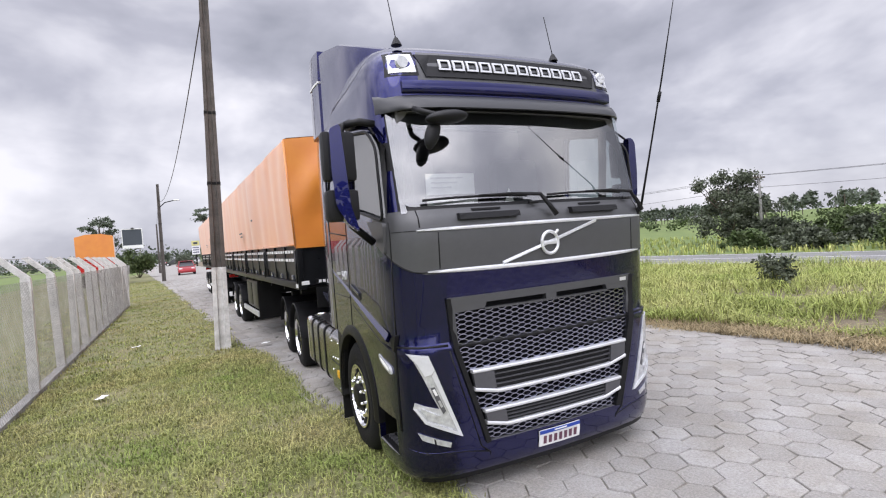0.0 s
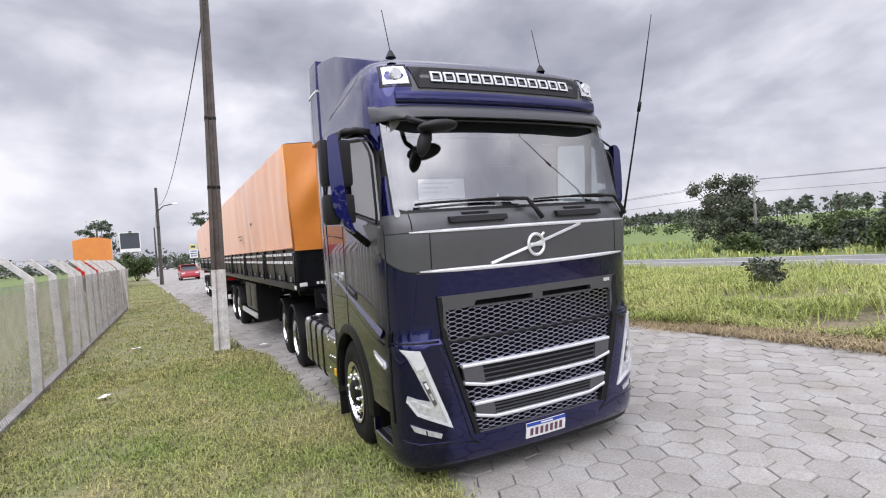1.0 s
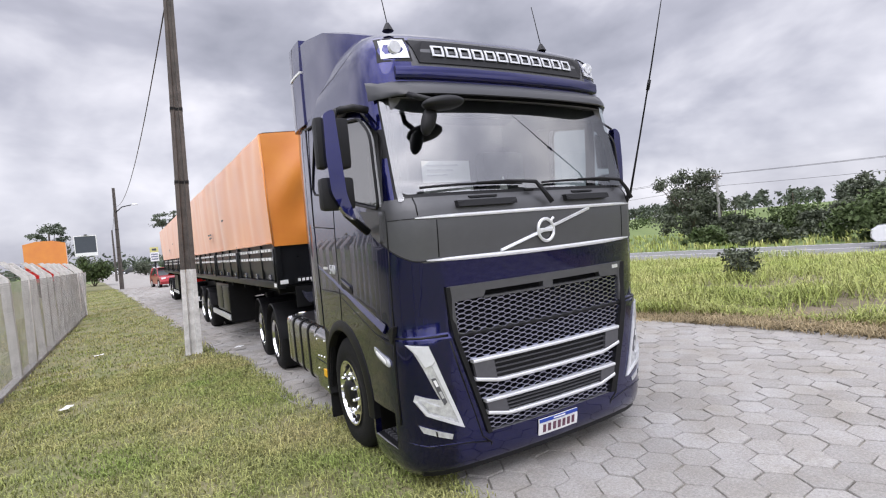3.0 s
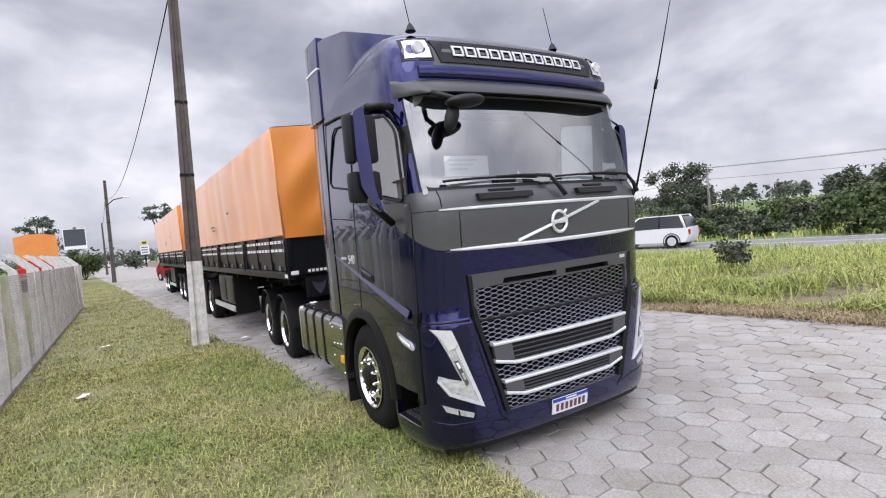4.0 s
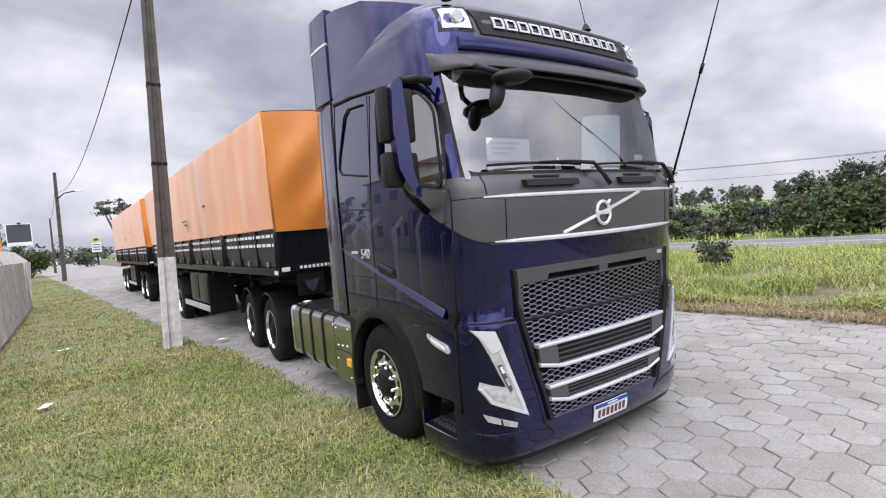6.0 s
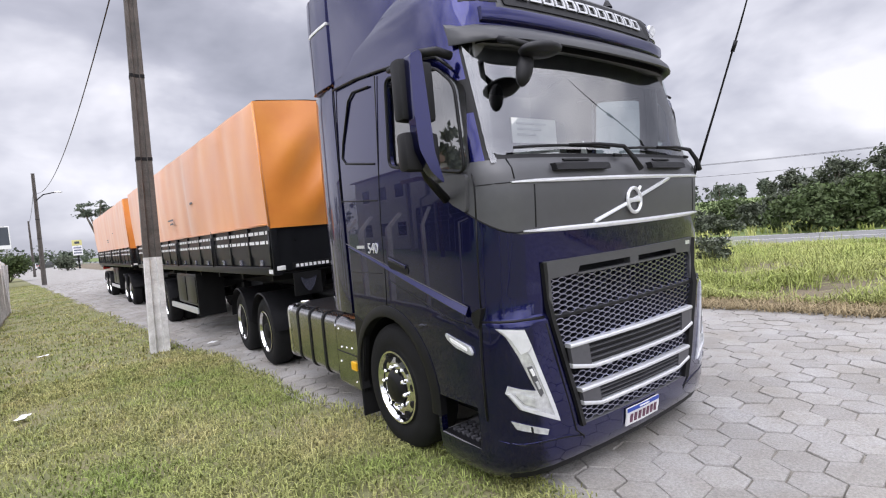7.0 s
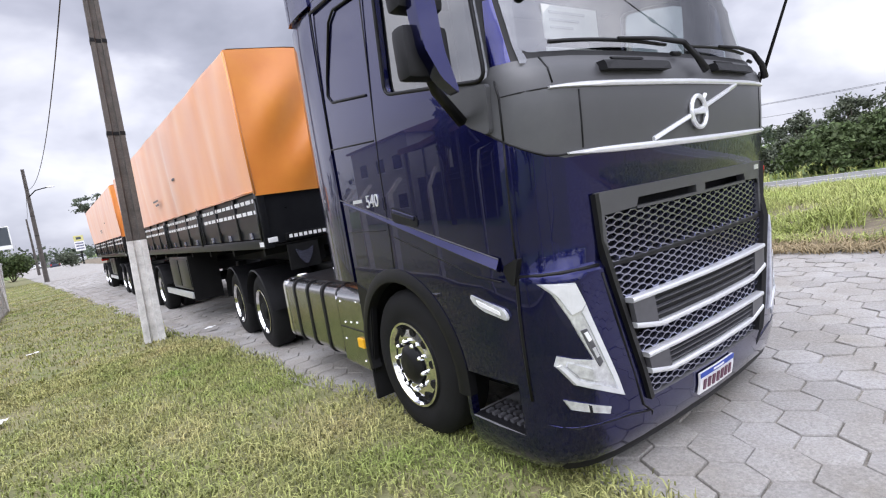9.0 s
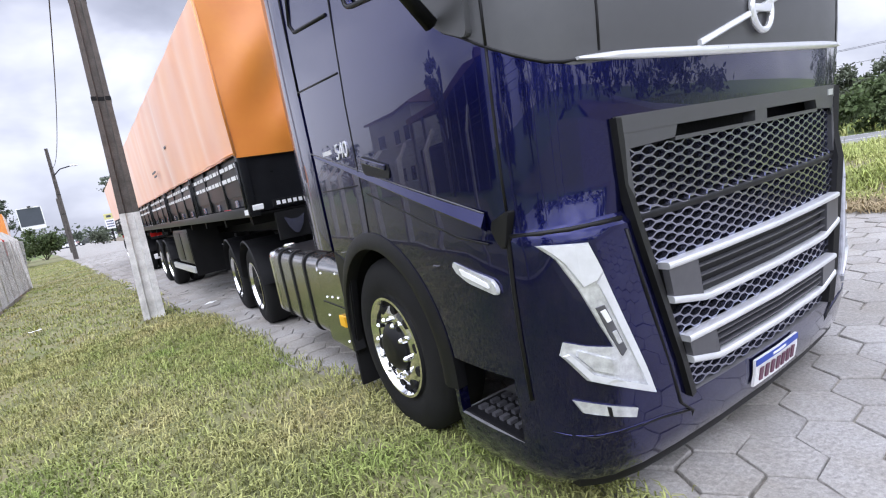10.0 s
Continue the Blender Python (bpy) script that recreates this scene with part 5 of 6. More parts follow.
        for y in (7.72, 8.97):
            wheel_parts(tr, sx, sx * 1.24, y, 0.50, 0.50, dual=True)
            rings = [[(sx * 0.6, y + 0.59 * math.cos(a), 0.5 + 0.59 * math.sin(a)), (sx * 1.255, y + 0.59 * math.cos(a), 0.5 + 0.59 * math.sin(a)), (sx * 1.265, y + 0.57 * math.cos(a), 0.5 + 0.57 * math.sin(a)), (sx * 0.6, y + 0.57 * math.cos(a), 0.5 + 0.57 * math.sin(a))] for a in [lerp(0.25, math.pi - 0.25, k / 14) for k in range(15)]]
            part("mudguard", smooth(loft(bmesh.new(), rings, True), 40), BLACKPL, tr)
        part("tail_lamp", B(min(sx * 0.85, sx * 1.15), max(sx * 0.85, sx * 1.15), TL - 0.02, TL + 0.03, 1.15, 1.27, 0.01), RED, tr)
    for y in (7.72, 8.97):
        part("axle", tube(bmesh.new(), [(-0.9, y, 0.5), (0.9, y, 0.5)], 0.07, 10), CHASSIS, tr)
    part("suspension_frame", B(-0.5, 0.5, 7.1, 9.6, 0.75, 1.1, 0.03), CHASSIS, tr)
    part("rear_bumper", smooth(B(-1.2, 1.2, TL - 0.15, TL - 0.03, 0.5, 0.65, 0.015)), REFLECT, tr)
    return tr


A1, A2 = 4.0, 4.0
trailer(pose(0.0, 4.38, 0, 0, 0, A1), "black grain trailer under a taut orange tarpaulin, behind the tractor")
trailer(pose(-0.87, 17.0, 0, 0, 0, A2), "second black grain trailer under orange tarpaulin, behind the dolly")

dolly = thing("dolly", pose(-1.01, 19.0, 0, 0, 0, 4.0), "black two-axle coupling dolly between the trailers", "dolly")
part("frame", B(-0.5, 0.5, -3.2, 1.4, 0.85, 1.05, 0.02), CHASSIS, dolly)
part("turntable", lathe(bmesh.new(), [(1.05, 0.5), (1.2, 0.5), (1.2, 0.0)], 20, "z"), CHASSIS, dolly)
for sx in (-1, 1):
    for y in (-0.62, 0.62):
        wheel_parts(dolly, sx, sx * 1.22, y, 0.50, 0.50, dual=True)
        rings = [[(sx * 0.6, y + 0.59 * math.cos(a), 0.5 + 0.59 * math.sin(a)), (sx * 1.25, y + 0.59 * math.cos(a), 0.5 + 0.59 * math.sin(a)), (sx * 1.26, y + 0.57 * math.cos(a), 0.5 + 0.57 * math.sin(a)), (sx * 0.6, y + 0.57 * math.cos(a), 0.5 + 0.57 * math.sin(a))] for a in [lerp(0.25, math.pi - 0.25, k / 14) for k in range(15)]]
        part("mudguard", smooth(loft(bmesh.new(), rings, True), 40), BLACKPL, dolly)
for y in (-0.62, 0.62):
    part("axle", tube(bmesh.new(), [(-0.9, y, 0.5), (0.9, y, 0.5)], 0.07, 10), CHASSIS, dolly)


# ---- fence ----
def fence_x(y):
    return -4.7 - 0.055 * y


fence = thing("fence", None, "white-painted concrete post fence with wire mesh and leaning tops", "fence")
post_ys = [-9.0, -5.9, -2.8, 0.3, 3.3, 6.3, 8.3] + [9.85 + 1.25 * k for k in range(11)]
bm0 = bmesh.new()
loft(bm0, [[(-0.065, -0.055, z), (0.065, -0.055, z), (0.065, 0.055, z), (-0.065, 0.055, z)] for z in (-0.3, 0.9, 1.80)] + [[(-0.06, -0.05, 1.86), (0.055, -0.05, 1.86), (0.055, 0.05, 1.86), (-0.06, 0.05, 1.86)], [(-0.40, -0.04, 2.20), (-0.30, -0.04, 2.22), (-0.30, 0.04, 2.22), (-0.40, 0.04, 2.20)]], True)
smooth(bm0, 30)
pm = bpy.data.meshes.new("post")
bm0.to_mesh(pm)
bm0.free()
pm.materials.append(WHITEWASH)
rng = random.Random(4)
for y in post_ys:
    ob = new("post", pm)
    ob.parent = fence
    ob.matrix_basis = pose(fence_x(y), y, 0, rng.uniform(-1.5, 1.5), rng.uniform(-1.5, 1.5), 3 + rng.uniform(-3, 3))
# mesh infill: fine wires, and strands on the leaning tops
bm = bmesh.new()


def flat_wire(bm, a, b, r):
    a, b = Vector(a), Vector(b)
    d = (b - a).normalized()
    s = d.cross(Vector((1, 0, 0)))
    s = (s.normalized() if s.length > 0.1 else Vector((0, 1, 0))) * r
    t = Vector((1, 0, 0)) * r
    q = [[bm.verts.new(p + o) for o in (s, t, -s, -t)] for p in (a, b)]
    for k in range(4):
        bm.faces.new((q[0][k], q[0][(k + 1) % 4], q[1][(k + 1) % 4], q[1][k]))


y = -4.0
while y < 22:
    for sgn in (1, -1):
        y1 = y + sgn * 1.75
        flat_wire(bm, (fence_x(y) + 0.07, y, 0.05), (fence_x(y1) + 0.07, y1, 1.80), 0.0022)
    y += 0.075
part("wire_mesh", bm, CONCRETE, fence, "grey chain-link mesh")
for k, (dx, z) in enumerate(((-0.06, 1.90), (-0.15, 1.99), (-0.24, 2.08), (-0.34, 2.18))):
    for a, b in zip(post_ys, post_ys[1:]):
        part("strand", tube(bmesh.new(), [(fence_x(a) + dx, a, z), (fence_x((a + b) / 2) + dx, (a + b) / 2, z - 0.015), (fence_x(b) + dx, b, z)], 0.004, 4, cap=False), CONCRETE, fence)
part("plinth", loft(bmesh.new(), [[(fence_x(y) - 0.07, y, -0.2), (fence_x(y) + 0.07, y, -0.2), (fence_x(y) + 0.07, y, 0.10), (fence_x(y) - 0.07, y, 0.10)] for y in range(-9, 23, 1)], True), CONCRETE, fence)

# ---- utility poles and wires ----
def utility_pole(m, h, w0, w1, white, label):
    po = thing("utility_pole", m, label, "utility pole", "roadside poles")

    def ring(z, f=1.0):
        w = lerp(w0, w1, z / h) * 0.5 * f
        g = w * 0.42
        return [(-w, -w * 0.8, z), (-g, -w * 0.8, z), (-g * 0.8, -w * 0.5, z), (g * 0.8, -w * 0.5, z), (g, -w * 0.8, z), (w, -w * 0.8, z), (w, w * 0.8, z), (-w, w * 0.8, z)]
    zs = [white, white + 0.4, h * 0.5, h * 0.75, h]
    part("shaft", smooth(loft(bmesh.new(), [ring(z) for z in zs], True), 30), POLECON, po, "dark weathered concrete shaft")
    if white > 0:
        part("painted_foot", smooth(loft(bmesh.new(), [ring(z, 1.02) for z in (-0.3, 0.0, 0.5, 1.0, white - 0.1)] + [ring(white, 1.02)], True), 30), WHITEWASH, po, "white-painted foot")
        part("dirt_collar", smooth(loft(bmesh.new(), [[(x * 1.012, y * 1.012, z) for x, y, z in ring(z, 1.03)] for z in (-0.2, 0.03)], True), 30), EARTH, po)
    for z in (3.45, 4.9):
        if z < h:
            part("band", loft(bmesh.new(), [ring(z - 0.03, 1.06), ring(z + 0.03, 1.06)], True), CHASSIS, po)
    return po


p1 = utility_pole(pose(-2.36, 7.95, 0, 0, 1.7, 0), 8.6, 0.30, 0.15, 1.72, "tall dark concrete pole with a white-painted foot")
part("junction_box", B(-0.07, 0.07, -0.16, -0.08, 7.6, 7.85, 0.01), CHASSIS, p1)
p2 = utility_pole(pose(-6.3, 45.0, 0.05, 0, 1.0, 0), 8.3, 0.30, 0.2, 0.0, "far concrete pole carrying a street lamp arm")
bm = tube(bmesh.new(), [(0.05, -0.1, 6.3), (0.5, -0.3, 6.7), (1.2, -0.4, 6.85)], 0.04, 6)
la = part("lamp_arm", bm, CHASSIS, p2)
bm = bmesh.new()
bmesh.ops.create_uvsphere(bm, u_segments=10, v_segments=6, radius=1, matrix=Matrix.Translation((1.4, -0.42, 6.87)) @ Matrix.Diagonal((0.28, 0.12, 0.07, 1)))
part("lamp_head", bm, SATIN, la)
p3 = utility_pole(pose(-9.1, 75, 0.0, 0, 0.5, 0), 6.8, 0.28, 0.16, 0.0, "distant slim concrete pole")


def cable(a, b, sag, r, label):
    pts = []
    for k in range(25):
        t = k / 24
        p = Vector(a).lerp(Vector(b), t)
        p.z -= sag * 4 * t * (1 - t)
        pts.append(p)
    ob = part("cable", tube(bmesh.new(), pts, r, 6), BLACKPL, None)
    return tagged(ob, label, "cable", "overhead cables")


cable((-2.13, 7.9, 7.3), (-6.2, 45.0, 6.9), 1.3, 0.013, "thick black overhead cable sagging between poles")
cable((-6.2, 45.0, 7.4), (-9.05, 75, 6.5), 0.5, 0.015, "far black overhead wire")
PX, PY = 36.9, 21.2
p4 = thing("utility_pole", pose(PX, PY, -0.42), "wooden pole with a crossarm beside the highway", "utility pole", "roadside poles")
part("shaft", tube(bmesh.new(), [(0, 0, -0.3), (0, 0, 3), (0.03, 0, 5.35)], [0.13, 0.11, 0.085], 8), CONCRETE, p4)
part("crossarm", B(-0.75, 0.75, -0.06, 0.06, 5.05, 5.16, 0.01), BARK, p4)
for x in (-0.65, -0.25, 0.3, 0.65):
    part("insulator", lathe(bmesh.new(), [(5.16, 0.03), (5.22, 0.045), (5.3, 0.02), (5.3, 0)], 8, "z", 0, (x, 0, 0)), WHITE, p4)
for d, z in ((-0.65, 4.85), (0.65, 4.85), (0.0, 3.9)):
    cable((PX + d, PY, z), (PX + 14 + d, PY - 46, z + 0.4), 0.7, 0.012, "thin power line beside the highway")
    cable((PX + d, PY, z), (PX - 14 + d, PY + 46, z + 0.2), 0.7, 0.012, "thin power line beside the highway")


# ---- trees and shrubs ----
def leaf_mesh(name, centres, per, size, mat, parent, seed, flat=1.0, label=""):
    rng = np.random.default_rng(seed)
    verts, faces = [], []
    for cx, cy, cz, cr in centres:
        d = rng.normal(0, 1, (per, 3))
        d /= np.linalg.norm(d, axis=1)[:, None]
        rad = cr * np.abs(rng.normal(0.62, 0.36, (per, 1)))
        p = np.array((cx, cy, cz)) + d * rad * np.array((1, 1, flat))
        a = rng.normal(0, 1, (per, 3))
        a /= np.linalg.norm(a, axis=1)[:, None]
        b = np.cross(a, rng.normal(0, 1, (per, 3)))
        b /= np.linalg.norm(b, axis=1)[:, None]
        s = size * rng.uniform(0.6, 1.4, (per, 1))
        i = len(verts)
        quad = np.stack([p - a * s, p - b * s * 0.5, p + a * s, p + b * s * 0.5], 1).reshape(-1, 3)
        verts += quad.tolist()
        faces += [(i + 4 * k, i + 4 * k + 1, i + 4 * k + 2, i + 4 * k + 3) for k in range(per)]
    me = bpy.data.meshes.new(name)
    me.from_pydata(verts, [], faces)
    me.materials.append(mat)
    ob = new(name, me)
    ob.parent = parent
    if label:
        tagged(ob, label)
    return ob


def tree(x, y, h, spread, mat, seed, label, low=0.25, clumps=26, per=170, leaf=0.16, group="roadside trees", flat=0.75):
    rng = random.Random(seed)
    t = thing("tree", pose(x, y, -0.42 if x > 10 else -0.05), label, "tree", group)
    bm = bmesh.new()
    top = Vector((rng.uniform(-0.2, 0.2) * spread, rng.uniform(-0.2, 0.2) * spread, h * 0.8))
    tube(bm, [(0, 0, -0.2), top * 0.33 + Vector((0.08, 0.05, 0)), top * 0.66, top], [h * 0.035, h * 0.028, h * 0.018, h * 0.006], 8)
    centres = []
    for k in range(clumps):
        a = rng.uniform(0, 6.283)
        zz = h * lerp(low, 0.95, rng.random() ** 0.85)
        u = (zz / h - low) / (1 - low)
        rr = spread * (0.30 + 0.75 * math.sin(math.pi * min(1, u * 0.75 + 0.2))) * rng.uniform(0.2, 1.15)
        c = (math.cos(a) * rr + top.x * u, math.sin(a) * rr + top.y * u, zz)
        centres.append((*c, spread * rng.uniform(0.10, 0.36)))
        if k % 3 == 0:
            s = top * max(0.2, zz / h * 0.6)
            tube(bm, [s, s.lerp(Vector(c), 0.5) + Vector((0, 0, -0.05 * h)), c], [h * 0.014, h * 0.009, h * 0.003], 5)
    part("trunk", bm, BARK, t)
    leaf_mesh("crown", centres, per, leaf, mat, t, seed, flat)
    return t


tree(36.2, 23.2, 5.9, 2.7, LEAF, 11, "large dark broadleaf tree beyond the highway", 0.06, 70, 170, 0.12)
tree(37.9, 22.6, 2.8, 1.6, LEAF, 12, "dark broadleaf tree beyond the highway", 0.05, 36, 140, 0.12)
k = 20
# bearing in degrees and distance, seen from the verge beside the truck
for brg, d, h, s, lab, low, n in (
        (57.8, 38, 1.1, 1.3, "low rounded bushy tree beyond the highway", 0.05, 22), (60, 47, 1.7, 1.6, "feathery green tree in the far tree line", 0.2, 22), (62.6, 37, 1.1, 1.5, "low rounded bushy tree beyond the highway", 0.05, 24),
        (65.2, 46, 1.8, 1.8, "green tree in the far tree line", 0.15, 24), (67.3, 42, 1.6, 1.7, "dark tree in the far tree line", 0.12, 24), (69.0, 48, 2.2, 1.7, "green tree in the far tree line", 0.2, 22),
        (71.8, 35, 2.4, 2.3, "broad dark bushy tree beyond the highway", 0.04, 44), (70.3, 50, 4.1, 1.5, "tall open-crowned tree behind the bushes", 0.45, 14), (73.4, 46, 4.4, 1.9, "tall open-crowned tree behind the bushes", 0.4, 18),
        (75.4, 37, 2.9, 2.1, "broad dark bushy tree beyond the highway", 0.06, 34), (78, 40, 4.6, 2.5, "tall dark tree behind the bushes", 0.2, 34), (80.5, 36, 2.9, 2.3, "broad dark bushy tree beyond the highway", 0.06, 30),
        (83.5, 42, 4.4, 2.7, "tall dark tree beyond the highway", 0.2, 30), (88, 42, 3.6, 2.8, "dark bushy tree beyond the highway", 0.1, 30), (95, 46, 4.7, 2.8, "tall tree beyond the highway", 0.3, 24)):
    k += 1
    a = radians(brg)
    tree(-3.05 + d * math.sin(a), -2.9 + d * math.cos(a), h, s, LEAF if k % 3 else LEAFB, k, lab, low, int(n * 1.9), 120, 0.13)
tree(-18.4, 92, 9.8, 2.6, LEAFGREY, 60, "thin open-crowned tree beyond the yard", 0.35, 44, 60, 0.2, "yard trees")
tree(-1.9, 78, 9.4, 2.6, LEAFGREY, 61, "thin flat-crowned tree behind the trailers", 0.76, 26, 40, 0.2, "yard trees", 0.4)
tree(-34, 80, 9, 4.0, LEAFGREY, 62, "thin open-crowned tree beyond the yard", 0.35, 44, 60, 0.2, "yard trees")


def shrub(x, y, h, s, mat, seed, label, per=160, leaf=0.09):
    rng = random.Random(seed)
    t = thing("shrub", pose(x, y, 0), label, "shrub", "shrubs")
    bm = bmesh.new()
    centres = []
    for k in range(14):
        a, r = rng.uniform(0, 6.283), s * rng.uniform(0.1, 0.75)
        c = Vector((math.cos(a) * r, math.sin(a) * r, h * rng.uniform(0.25, 0.85)))
        centres.append((*c, s * rng.uniform(0.25, 0.42)))
        tube(bm, [(0, 0, -0.1), c * 0.6, c], [0.03, 0.018, 0.008], 5)
    part("stems", bm, BARK, t)
    leaf_mesh("foliage", centres, per, leaf, mat, t, seed, 0.8)
    return t


shrub(10.5, 4.4, 0.85, 0.62, LEAF, 81, "small dark shrub among the tall grass", 130, 0.05)
shrub(11.5, 11.0, 0.7, 0.6, LEAFB, 82, "pale flowering shrub in the bank grass", 110, 0.05)
shrub(-10.1, 62, 3.5, 2.2, LEAFB, 83, "dense green bush beyond the fence end", 260, 0.14)
shrub(-12.0, 64, 2.8, 1.8, LEAFB, 84, "dense green bush beyond the fence end", 200, 0.14)
shrub(-6.6, 96, 2.2, 2.4, LEAF, 85, "dark bush at the road's far end", 200, 0.16)

# far eucalyptus belt
rng = np.random.default_rng(9)
centres, stems = [], bmesh.new()
for i in range(330):
    y = rng.uniform(35, 330)
    x = 125 + rng.uniform(0, 40) + 0.10 * y
    h = rng.uniform(4.6, 6.4)
    tube(stems, [(x, y, 0), (x, y, h * 0.8)], 0.14, 4, cap=False) if i % 2 else None
    for q in range(3):
        centres.append((x + rng.normal(0, 0.7), y + rng.normal(0, 0.7), h * (0.5 + 0.2 * q), 1.5 - 0.3 * q))
belt = leaf_mesh("forest_belt", centres, 26, 0.6, LEAFGREY, None, 5, 1.1)
tagged(belt, "distant grey-green plantation forest", "forest", kind="stuff")
trunks = part("forest_trunks", stems, BARK, belt)
tagged(trunks, kind="stuff")
centres = []
for i in range(150):
    x, y = rng.uniform(75, 118), rng.uniform(35, 260)
    centres.append((x, y, rng.uniform(0.3, 1.2), rng.uniform(1.0, 2.4)))
scrub = leaf_mesh("scrub", centres, 60, 0.35, LEAFB, None, 6, 0.7)
tagged(scrub, "low scrub in front of the far forest", "scrub", kind="stuff")
centres = []
for i in range(260):
    y = rng.uniform(110, 330)
    x = rng.uniform(-160, 60)
    centres.append((x, max(y, 150 if -40 < x < 10 else y) + 60, rng.uniform(1, 4), rng.uniform(2.0, 4.5)))
for i in range(150):
    centres.append((rng.uniform(-70, 90), rng.uniform(-75, -52), rng.uniform(1, 7), rng.uniform(2.0, 3.6)))
hz = leaf_mesh("horizon_woods", centres, 50, 0.7, LEAFGREY, None, 7, 0.8)
tagged(hz, "distant low woods along the horizon", "woods", kind="stuff")

# ---- yard beyond the fence ----
ot = thing("cargo_truck", pose(-11.0, 45, 0, 0, 0, 8), "parked truck body under an orange tarpaulin behind the fence", "truck")
bm = bmesh.new()
loft(bm, [[(-1.3, y, 2.4), (-1.3, y, 4.2), (-0.5, y, 4.4 + 0.02 * (k % 2)), (0.5, y, 4.4), (1.3, y, 4.2), (1.3, y, 2.4)] for k, y in enumerate((0, 2, 4, 6, 8))], True)
part("cover", smooth(bm, 30), TARP, ot)
part("bed", B(-1.25, 1.25, 0, 8, 1.2, 2.4, 0.02), BED, ot)
part("tail_board", B(-1.25, 1.25, -0.06, 0.0, 1.25, 2.4, 0.01), RED, ot)
for sx in (-1, 1):
    for y in (1.6, 2.9, 7.0):
        wheel_parts(ot, sx, sx * 1.2, y, 0.5, 0.5, dual=True)
part("frame", B(-0.6, 0.6, 0.2, 8.0, 0.45, 1.2, 0.02), CHASSIS, ot)
board = thing("billboard", pose(-13.6, 88, 0, 0, 0, 6), "dark rectangular billboard on a white frame and posts", "billboard")
part("panel", B(-1.3, 1.3, -0.08, 0.08, 4.5, 6.95, 0.02), SIGNDARK, board)
for x0, x1, z0, z1 in ((-1.42, 1.42, 6.95, 7.07), (-1.42, -1.3, 4.5, 6.95), (1.3, 1.42, 4.5, 6.95)):
    part("frame", B(x0, x1, -0.1, 0.1, z0, z1, 0.01), WHITE, board)
part("lower_panel", B(-1.42, 1.42, -0.07, 0.07, 3.95, 4.45, 0.02), WHITE, board)
for x in (-0.9, 0.9):
    part("post", tube(bmesh.new(), [(x, 0.1, 0), (x, 0.1, 6.8)], 0.09, 8), CONCRETE, board)
part("lamp", B(-0.1, 0.3, -0.5, 0.0, 7.07, 7.21, 0.02), CHASSIS, board)
totem = thing("sign_totem", pose(-5.2, 104, 0), "tall pale roadside sign with a yellow head panel", "sign")
part("head", B(-0.7, 0.7, -0.15, 0.15, 4.0, 4.95, 0.03), YELLOW, totem)
part("head_mark", B(-0.35, 0.35, -0.17, -0.15, 4.3, 4.7), SIGNDARK, totem)
part("panel", B(-0.7, 0.7, -0.14, 0.14, 2.3, 3.97, 0.03), REFLECT, totem)
for z in (2.6, 3.05, 3.5):
    part("panel_line", B(-0.55, 0.55, -0.16, -0.14, z, z + 0.25), MESHMAT, totem)
part("mast", B(-0.15, 0.15, -0.1, 0.1, 0, 4.0, 0.02), CHASSIS, totem)
house = thing("house", pose(-26, 39, 0, 0, 0, 3), "pale two-storey yard building with a low roof", "house")
part("wall", B(-4, 4, -6, 6, 0, 7.4, 0.02), WALLWHITE, house)
part("roof", prism(bmesh.new(), [(-4.4, 7.4), (0, 8.5), (4.4, 7.4), (4.3, 7.25), (-4.3, 7.25)], "y", -6.4, 6.4), ROOFTILE, house)
for z in (1.2, 4.6):
    for y in (-4.6, -1.2, 2.6):
        wd = part("window", B(3.98, 4.05, y, y + 1.5, z, z + 1.2), DARKGLASS, house)
        part("sill", B(4.0, 4.12, y - 0.05, y + 1.55, z - 0.08, z), WHITE, wd)
shed = thing("shed", pose(-22, 20, 0, 0, 0, 3), "long dark open-fronted shed with pale posts", "shed")
part("roof", prism(bmesh.new(), [(-4, 6.2), (3.4, 5.2), (3.4, 5.6), (-4, 6.6)], "y", -11, 10.5), ROOFTILE, shed)
part("back_wall", B(-4, -3.8, -10.8, 10.3, 0, 6.2), SIGNDARK, shed)
part("low_wall", B(2.0, 2.2, -10.8, 10.3, 0, 3.3), SIGNDARK, shed)
for y in (-10.5, -7, -3.5, 0, 3.5, 7, 10):
    part("post", B(2.9, 3.15, y, y + 0.25, 0, 5.3), CONCRETE, shed)
tree(-16.5, 19.5, 7.2, 1.3, LEAF, 71, "dark slender yard tree", 0.45, 20, 110, 0.2, "yard trees")
tree(-15, -9, 6.5, 2.6, LEAF, 73, "dark rounded yard tree", 0.15, 26, 150, 0.2, "yard trees")
tree(-16, 0, 6.0, 2.6, LEAF, 76, "dark rounded yard tree", 0.1, 30, 130, 0.2, "yard trees")


